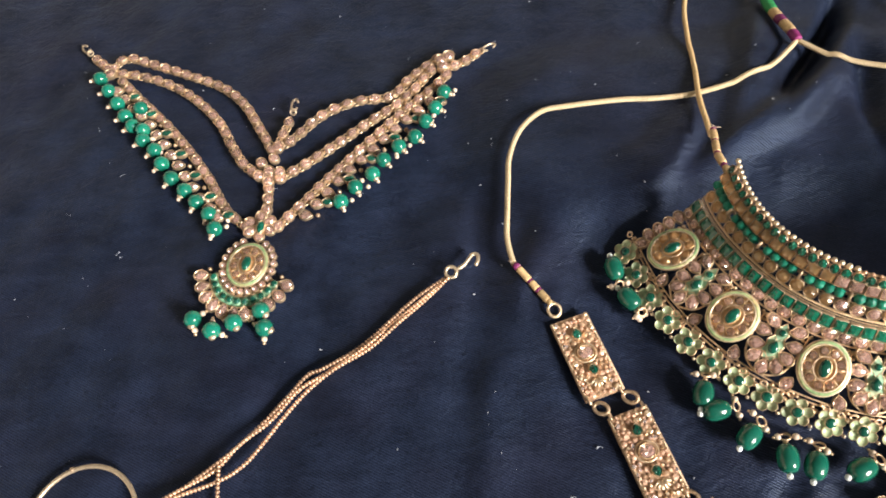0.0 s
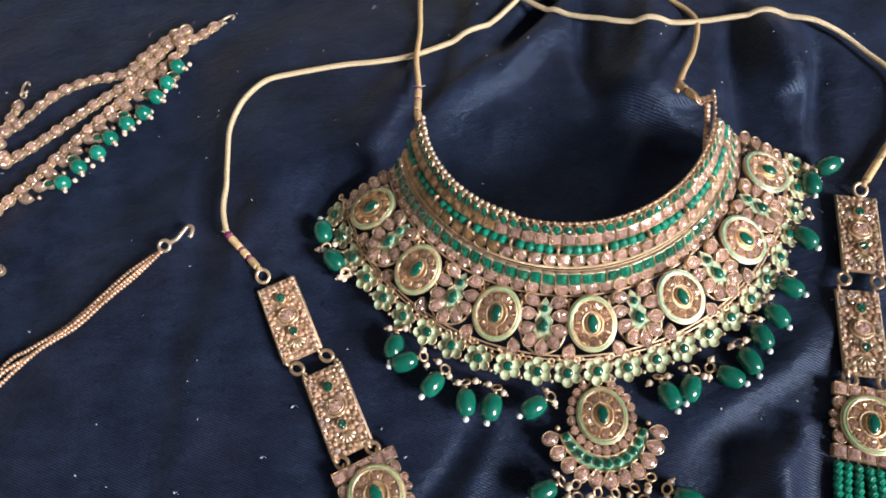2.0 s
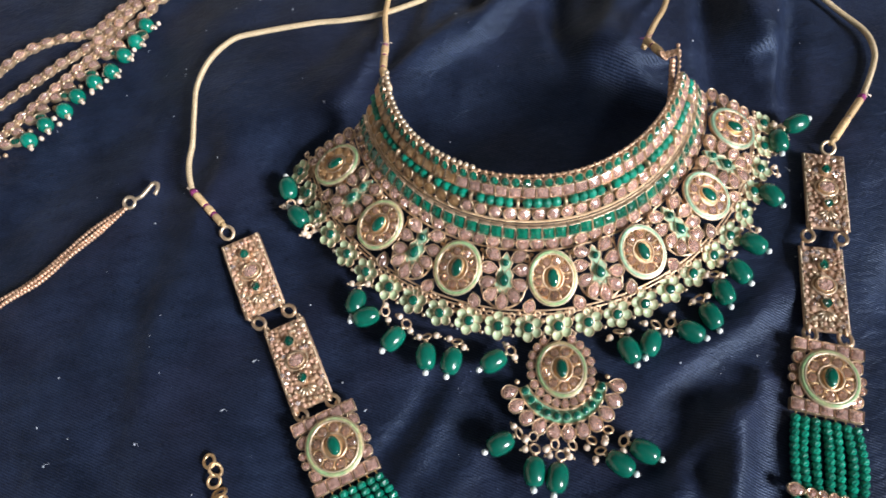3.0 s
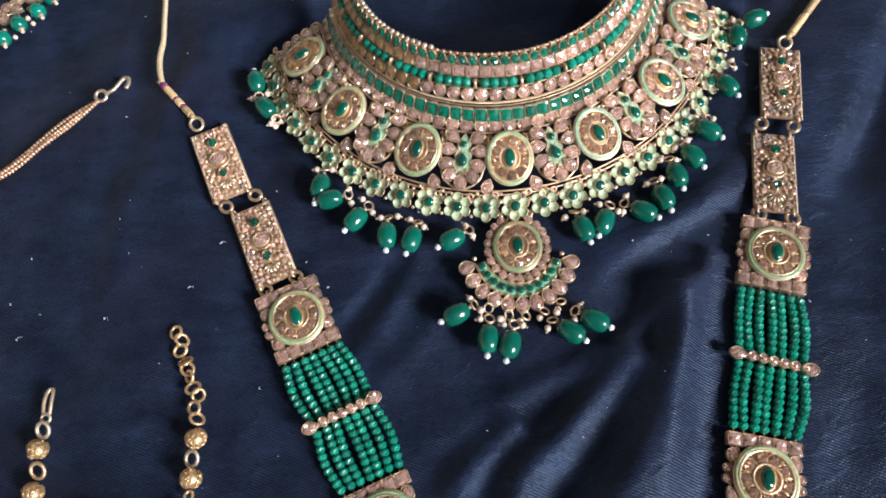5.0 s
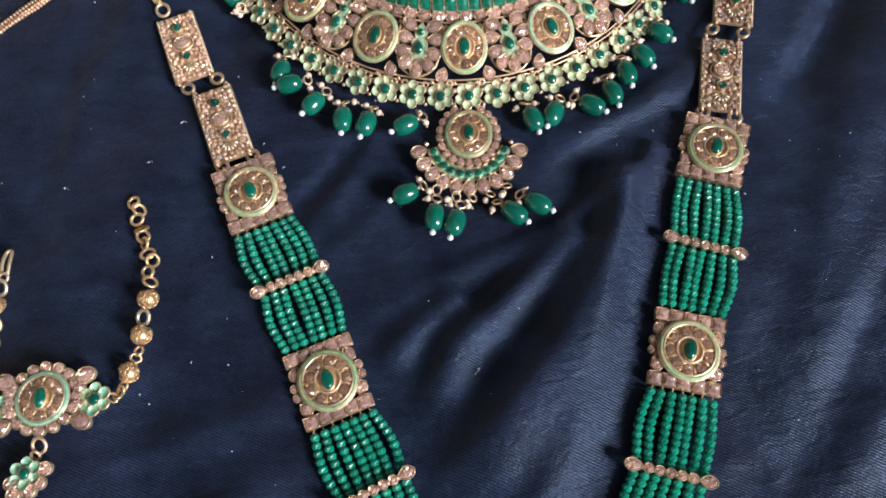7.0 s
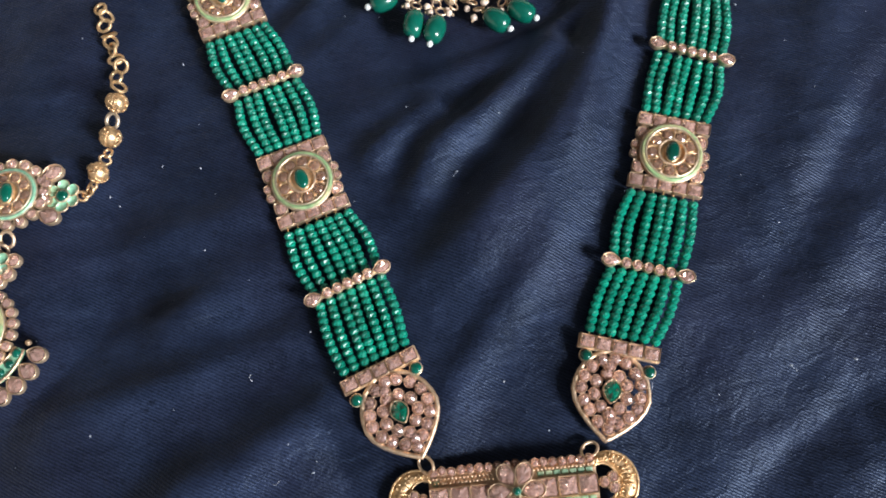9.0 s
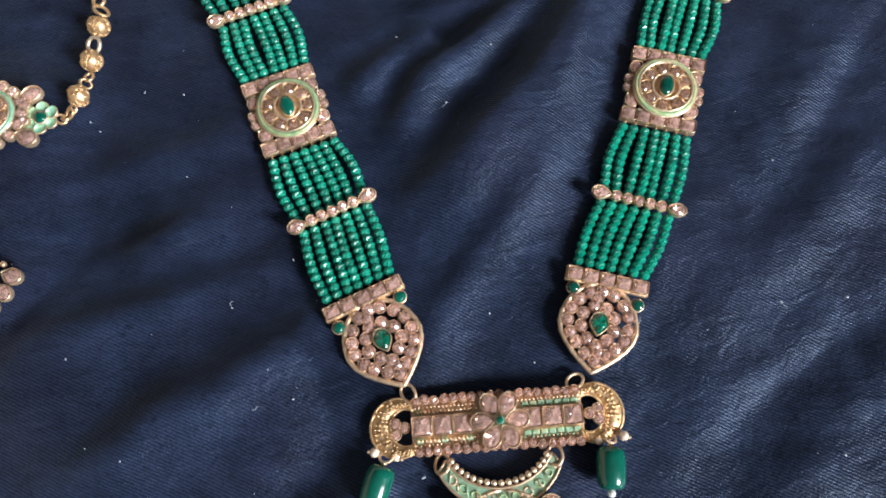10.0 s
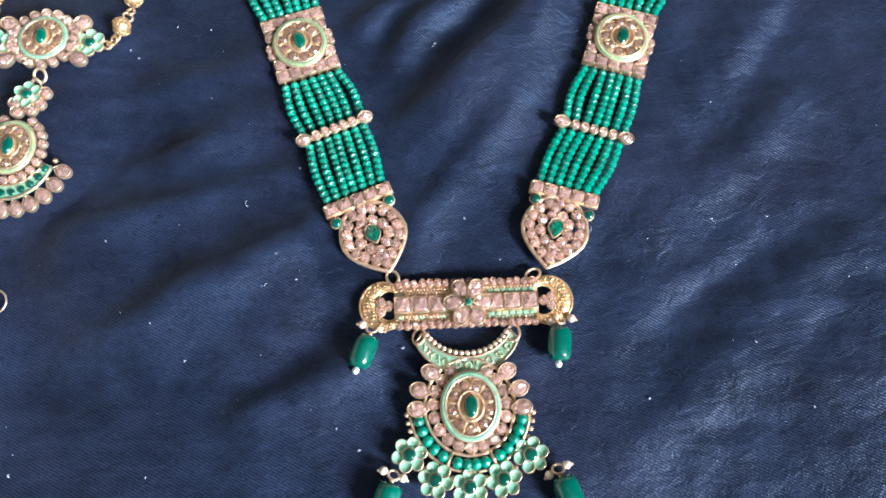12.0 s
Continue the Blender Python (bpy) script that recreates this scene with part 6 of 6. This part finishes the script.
def fringe(ctrl, inward, beads, seed):
    """The outer row of a beaded band: drops, green marquise stones, hanging beads and pearls."""
    rnd = random.Random(seed)
    pts = spline([(*p, 0.0016) for p in ctrl], 0.0080)
    for i, p in enumerate(pts):
        q = pts[min(i + 1, len(pts) - 1)] if i + 1 < len(pts) else p + (p - pts[i - 1])
        m = aim(p, q)
        part("stone", LINK_PEAR, crown, m @ pose(0, 0, 0, 0, 0, -inward * 60), "pink drop stone")
        c = local(m, inward * 0.0040, 0.0034, 0.0006, -inward * 55)
        if i % 2:
            part("stone", stone_mesh("marquise", 0.0044, 0.0062, 0.0030, GREEN, BRIGHT_GOLD), crown, c, "green marquise stone")
        else:
            part("gilt_bead", ball(0.0011, GOLD, 8, 5), crown, c, "gilt bead")
    line = spline([(*p, 0.0036) for p in beads], 0.0098)
    for i, p in enumerate(line):
        m = at(p.x + rnd.uniform(-0.0010, 0.0010), p.y + rnd.uniform(-0.0010, 0.0010), 0.0036, rnd.uniform(-60, 60))
        b = part("hanging_bead", ball(0.0038, TEAL_BEAD, 18, 10), crown, m, "round glossy green bead")
        out = (p - Vector((-0.25, 0.20, p.z))).normalized()
        w = (m.to_3x3().inverted() @ Vector((out.x, out.y - 0.5, 0)).normalized())
        part("cap", ball(0.0017, PALE_GOLD, 8, 5, False, 0.7), b, m @ Matrix.Translation(w * 0.0032))
        part("tip", ball(0.0010, PEARL, 8, 5), b, m @ Matrix.Translation(w * 0.0052))
        for k in range(2):
            part("pearl", ball(0.0012, PEARL, 8, 5), crown, at(p.x + rnd.uniform(-0.0040, 0.0040) + 0.002, p.y + rnd.uniform(-0.0010, 0.0050), 0.0026), "small cream pearl")


fringe([(-0.3340, 0.2180), (-0.3146, 0.1956), (-0.2968, 0.1698), (-0.2833, 0.1491), (-0.2719, 0.1351)], -1,
       [(-0.3439, 0.2267), (-0.3363, 0.2145), (-0.3220, 0.1940), (-0.3108, 0.1787), (-0.2989, 0.1616), (-0.2882, 0.1487), (-0.2773, 0.1384), (-0.2731, 0.1282)], 21)
fringe([(-0.2310, 0.1324), (-0.2142, 0.1530), (-0.1994, 0.1671), (-0.1863, 0.1801), (-0.1715, 0.1923)], 1,
       [(-0.2162, 0.1391), (-0.2014, 0.1506), (-0.1891, 0.1653), (-0.1772, 0.1744), (-0.1712, 0.1830), (-0.1649, 0.1967)], 22)
for x, y in ((-0.3187, 0.2036), (-0.3155, 0.1895)):
    part("hanging_bead", ball(0.0036, TEAL_BEAD, 18, 10), crown, at(x, y, 0.0048), "round glossy green bead")
for x, y, a in ((-0.3575, 0.2508, 40), (-0.1400, 0.2245, -62), (-0.2391, 0.1964, -8)):
    m = at(x, y, 0.0020, a)
    h = part("hook", torus_mesh(0.0016, 0.0036, 0.0006, PALE_GOLD, 18, 6, 0.9), crown, m, "pale gold hook")
    part("ring", torus_mesh(0.0014, 0.0014, 0.0005, PALE_GOLD, 12), h, local(m, 0, -0.0042, 0, 0) @ pose(0, 0, 0, 40, 0, 0))
MATHA = at(-0.2555, 0.1083, 0.0014, -12)
fan_pendant(crown, MATHA)
for i in range(6):
    a = 60 * i
    part("stone", LINK_PEAR, crown, at(-0.2516 + 0.0048 * math.sin(radians(a)), 0.1278 - 0.0048 * math.cos(radians(a)), 0.0018, a), "pink drop stone")
part("stone", stone_mesh("marquise", 0.0040, 0.0070, 0.0034, GREEN, BRIGHT_GOLD), crown, at(-0.2506, 0.1264, 0.0026, -12), "green marquise stone")
for k, (x, y) in enumerate(((-0.2773, 0.0846), (-0.2686, 0.0789), (-0.2595, 0.0817), (-0.2481, 0.0861), (-0.2461, 0.0782))):
    m = at(x, y, 0.0038, -20 + 15 * k)
    b = part("hanging_bead", ball(0.0039, TEAL_BEAD, 18, 10), crown, m, "round glossy green bead")
    part("cap", ball(0.0018, PALE_GOLD, 8, 5, False, 0.7), b, m @ Matrix.Translation((0.0012, -0.0030, 0.0006)))
    for j in range(2):
        part("pearl", ball(0.0014, PEARL, 8, 5), crown, at(x + 0.0045 * math.cos(2.1 * j + k - 1.4), y + 0.0045 * math.sin(2.1 * j + k - 1.4), 0.0022), "small cream pearl")
        part("gilt_bead", ball(0.0008, BRIGHT_GOLD, 6, 4), crown, at(x + 0.0062 * math.cos(2.1 * j + k - 1.4), y + 0.0062 * math.sin(2.1 * j + k - 1.4), 0.0018), "gilt bead")

# ---- the nose ring with its three-strand chain ----
nath = thing("nose_ring", -0.313, 0.005, "thin gold nose hoop with a three-strand ball chain on navy cloth", "nose ring")
hoop = Shape(PALE_GOLD)
hoop.add(*tube([(-0.3135 + 0.0215 * math.cos(t), 0.0058 + 0.0215 * math.sin(t), 0.0016) for t in np.linspace(0, 2 * math.pi, 72)[:-1]], 0.00095, 8, True))
part("hoop", hoop.mesh("hoop"), nath, Matrix.Identity(4), "round gold wire hoop")
part("joint", ball(0.0013, GOLD, 8, 5), nath, at(-0.3207, 0.0264, 0.0016), "wire joint")
STRANDS = [
    [(-0.1690, 0.0958), (-0.1832, 0.0863), (-0.2048, 0.0682), (-0.2201, 0.0600), (-0.2275, 0.0577), (-0.2349, 0.0495), (-0.2460, 0.0387), (-0.2590, 0.0275), (-0.2799, 0.0133), (-0.2900, 0.0080)],
    [(-0.1682, 0.0950), (-0.1784, 0.0860), (-0.1905, 0.0760), (-0.2024, 0.0664), (-0.2164, 0.0589), (-0.2270, 0.0518), (-0.2370, 0.0407), (-0.2450, 0.0312), (-0.2519, 0.0234), (-0.2615, 0.0183), (-0.2799, 0.0125), (-0.2900, 0.0072)],
    [(-0.1686, 0.0954), (-0.1809, 0.0851), (-0.1929, 0.0764), (-0.2035, 0.0674), (-0.2186, 0.0585), (-0.2307, 0.0517), (-0.2418, 0.0404), (-0.2535, 0.0318), (-0.2640, 0.0220), (-0.2800, 0.0140), (-0.2900, 0.0076)],
]
for k, ctrl in enumerate(STRANDS):
    pts = spline([(*p, 0.0012 + 0.0007 * ((i + k) % 2)) for i, p in enumerate(ctrl)], 0.00155)
    part("chain_strand", ball_row(pts, 0.00092, ROSE_GOLD), nath, Matrix.Identity(4), "fine gilt ball chain")
part("chain_strand", ball_row(spline([(-0.2616, 0.0238, 0.0020), (-0.2607, 0.0000, 0.0012)], 0.00155), 0.00092, ROSE_GOLD), nath, Matrix.Identity(4), "fine gilt ball chain")
part("ring", torus_mesh(0.0024, 0.0024, 0.0008, PALE_GOLD), nath, at(-0.1666, 0.0978, 0.0020, 0, 15), "pale gold ring")
hk = Shape(PALE_GOLD)
hk.add(*tube(spline([(-0.1648, 0.0990, 0.0016), (-0.1616, 0.1002, 0.0018), (-0.1590, 0.1030, 0.0020), (-0.1569, 0.1055, 0.0020), (-0.1547, 0.1049, 0.0020), (-0.1549, 0.1020, 0.0018), (-0.1561, 0.1002, 0.0016)], count=26), 0.00085, 8))
part("hook", hk.mesh("hook"), nath, Matrix.Identity(4), "pale gold hook")

# ---- the hand ornament ----
tikka = thing("hand_ornament", -0.158, -0.09, "gilt hand ornament with enamel medallion and ball chains", "bracelet")
TM = at(-0.1547, -0.0882, 0.0014, 0)
medallion(tikka, TM, 0.0092, 0.0092, 9, 0.0042, MINT_COOL)
for i in range(16):
    t = radians(22.5 * i)
    part("stone", stone_mesh("round", 0.0038, 0.0038, 0.0028, PINK, n=10), tikka, local(TM, 0.0112 * math.sin(t), -0.0108 * math.cos(t), 0.0002, 40 * i), "round pink stone")
for sx in (-1, 1):
    flower(tikka, local(TM, sx * 0.0171, -0.0018, 0.0008), 0.0060, MINT_COOL)
    for sy in (-1, 1):
        part("stone", stone_mesh("pear", 0.0058, 0.0078, 0.0030, PINK, None, 14), tikka, local(TM, sx * 0.0132, sy * 0.0076 - 0.0010, 0.0004, sx * (90 + sy * 25)), "pink drop stone")
        part("stone", stone_mesh("round", 0.0040, 0.0040, 0.0028, PINK, n=10), tikka, local(TM, sx * 0.0118, sy * 0.0028, 0.0002), "round pink stone")
TL = at(-0.1609, -0.1332, 0.0014, -6)
fan_pendant(tikka, TL, 0.98)
flower(tikka, at(-0.1572, -0.1124, 0.0026), 0.0056, MINT_COOL)
for x, y in ((-0.1622, -0.1150), (-0.1532, -0.1156), (-0.1515, -0.1112), (-0.1610, -0.1186), (-0.1560, -0.1180)):
    part("stone", stone_mesh("round", 0.0046, 0.0046, 0.0028, PINK, n=12), tikka, at(x, y, 0.0014, 30), "round pink stone")
part("ring", torus_mesh(0.0022, 0.0026, 0.0006, GOLD), tikka, at(-0.1546, -0.1036, 0.0024, 0, 25), "gilt ring")
part("ring", torus_mesh(0.0014, 0.0018, 0.0005, GOLD), tikka, at(-0.1555, -0.1068, 0.0022, 0, 50), "gilt ring")


def filigree_ball(x, y, r=0.0036):
    key = ("filigree", r)
    if key not in CACHE:
        s = Shape(YELLOW_GOLD)
        loops = [[(r * 0.93 * math.sin(b) * math.cos(a), r * 0.93 * math.sin(b) * math.sin(a), -r * 0.93 * math.cos(b)) for a in (2 * math.pi * i / 14 for i in range(14))]
                 for b in (math.pi * (j + 0.3) / 8.6 for j in range(9))]
        s.add(*loft(loops, True, True))
        rnd = random.Random(5)
        for _ in range(26):
            n = Vector((rnd.gauss(0, 1), rnd.gauss(0, 1), rnd.gauss(0, 1))).normalized()
            u = n.orthogonal().normalized()
            v = n.cross(u)
            s.add(*tube([n * r * 0.93 + (u * math.cos(t) + v * math.sin(t)) * r * 0.30 for t in np.linspace(0, 2 * math.pi, 9)[:-1]], r * 0.085, 5, True))
        CACHE[key] = s.mesh("filigree_ball")
    return part("filigree_ball", CACHE[key], tikka, at(x, y, 0.0038, 300 * x * 100), "gold filigree ball")


for x, y in ((-0.1230, -0.0546), (-0.1246, -0.0679), (-0.1277, -0.0812), (-0.1795, -0.0508), (-0.1794, -0.0655), (-0.1760, -0.0800)):
    filigree_ball(x, y)
for k, (x, y) in enumerate(((-0.1248, -0.0612), (-0.1789, -0.0440), (-0.1794, -0.0580), (-0.1786, -0.0722))):
    part("ring", torus_mesh(0.0022, 0.0028, 0.0007, PALE_GOLD if k < 2 else YELLOW_GOLD), tikka, at(x, y, 0.0026, -25 + 20 * (k % 3), 25), "gilt ring")
for k, (x, y) in enumerate(((-0.1256, -0.0735), (-0.1264, -0.0760), (-0.1296, -0.0860), (-0.1310, -0.0888), (-0.1326, -0.0896), (-0.1302, -0.0874))):
    part("ring", torus_mesh(0.0014, 0.0018, 0.0005, YELLOW_GOLD), tikka, at(x, y, 0.0028, 60 * k, 35 if k % 2 else -20), "small gilt link")
# a cable chain of round links, each turned against the next
LINKS = [(-0.1315, -0.0144), (-0.1292, -0.0176), (-0.1297, -0.0217), (-0.1277, -0.0260), (-0.1270, -0.0290), (-0.1262, -0.0320), (-0.1248, -0.0364), (-0.1228, -0.0392), (-0.1243, -0.0436), (-0.1232, -0.0476)]
for i, (x, y) in enumerate(LINKS):
    part("chain_link", torus_mesh(0.0021, 0.0025, 0.00062, YELLOW_GOLD), tikka, at(x, y, 0.0024, 20 + 47 * i, 38 if i % 2 else -12, 25 if i % 2 else -8), "bright gold chain link")
clip = Shape(BRIGHT_GOLD)
for dx in (-0.0011, 0.0011):
    clip.add(*tube(spline([(-0.1788 + dx, -0.0385, 0.0016), (-0.1784 + dx * 1.25, -0.0340, 0.0022), (-0.1778 + dx * 0.9, -0.0300, 0.0020), (-0.1776, -0.0292, 0.0018)], count=14), 0.0007, 6))
part("clip", clip.mesh("clip"), tikka, Matrix.Identity(4), "gold spring clip")
part("ring", torus_mesh(0.0016, 0.0016, 0.0006, PALE_GOLD), tikka, at(-0.1788, -0.0398, 0.0018, 0, 15), "pale gold ring")

# a thin loop of wire that belongs to the hand ornament
part("ring", torus_mesh(0.0042, 0.0042, 0.00035, PALE_GOLD, 24), tikka, at(-0.1640, -0.1880, 0.0012, 0, 6), "thin pale wire loop")

# ---- lint on the cloth ----


def lint():
    """Specks and curled fibres caught on the cloth."""
    rnd = random.Random(33)
    s = Shape(LINT)
    verts, faces = loft(rings(outline("round", 1, 1, 5), [(0.7, 0), (1, 0.4), (0.5, 0.8)]), True)
    for _ in range(430):
        x, y = rnd.uniform(-0.40, 0.22), rnd.uniform(-0.30, 0.27)
        z = float(cloth_height(np.array([x]), np.array([y]))[0]) + 0.0002
        d = rnd.choice((0.00025, 0.0003, 0.0004, 0.0006, 0.0008))
        s.add(verts, faces, 0, True, pose(x, y, z, rnd.uniform(-20, 20), rnd.uniform(-20, 20), rnd.uniform(0, 360)) @ Matrix.Diagonal((d, d * rnd.uniform(1, 2.2), d * 0.6, 1)))
        if rnd.random() < 0.09:
            pts = [(x, y, z + 0.0002)]
            a = rnd.uniform(0, 6.28)
            for _ in range(5):
                a += rnd.uniform(-0.9, 0.9)
                pts.append((pts[-1][0] + 0.0005 * math.cos(a), pts[-1][1] + 0.0005 * math.sin(a), z + rnd.uniform(0.0002, 0.0005)))
            s.add(*tube(pts, 0.00008, 4))
    return tagged(new("lint", s.mesh("lint")), "white lint specks and fibres on the cloth", "lint", kind="stuff")


lint()
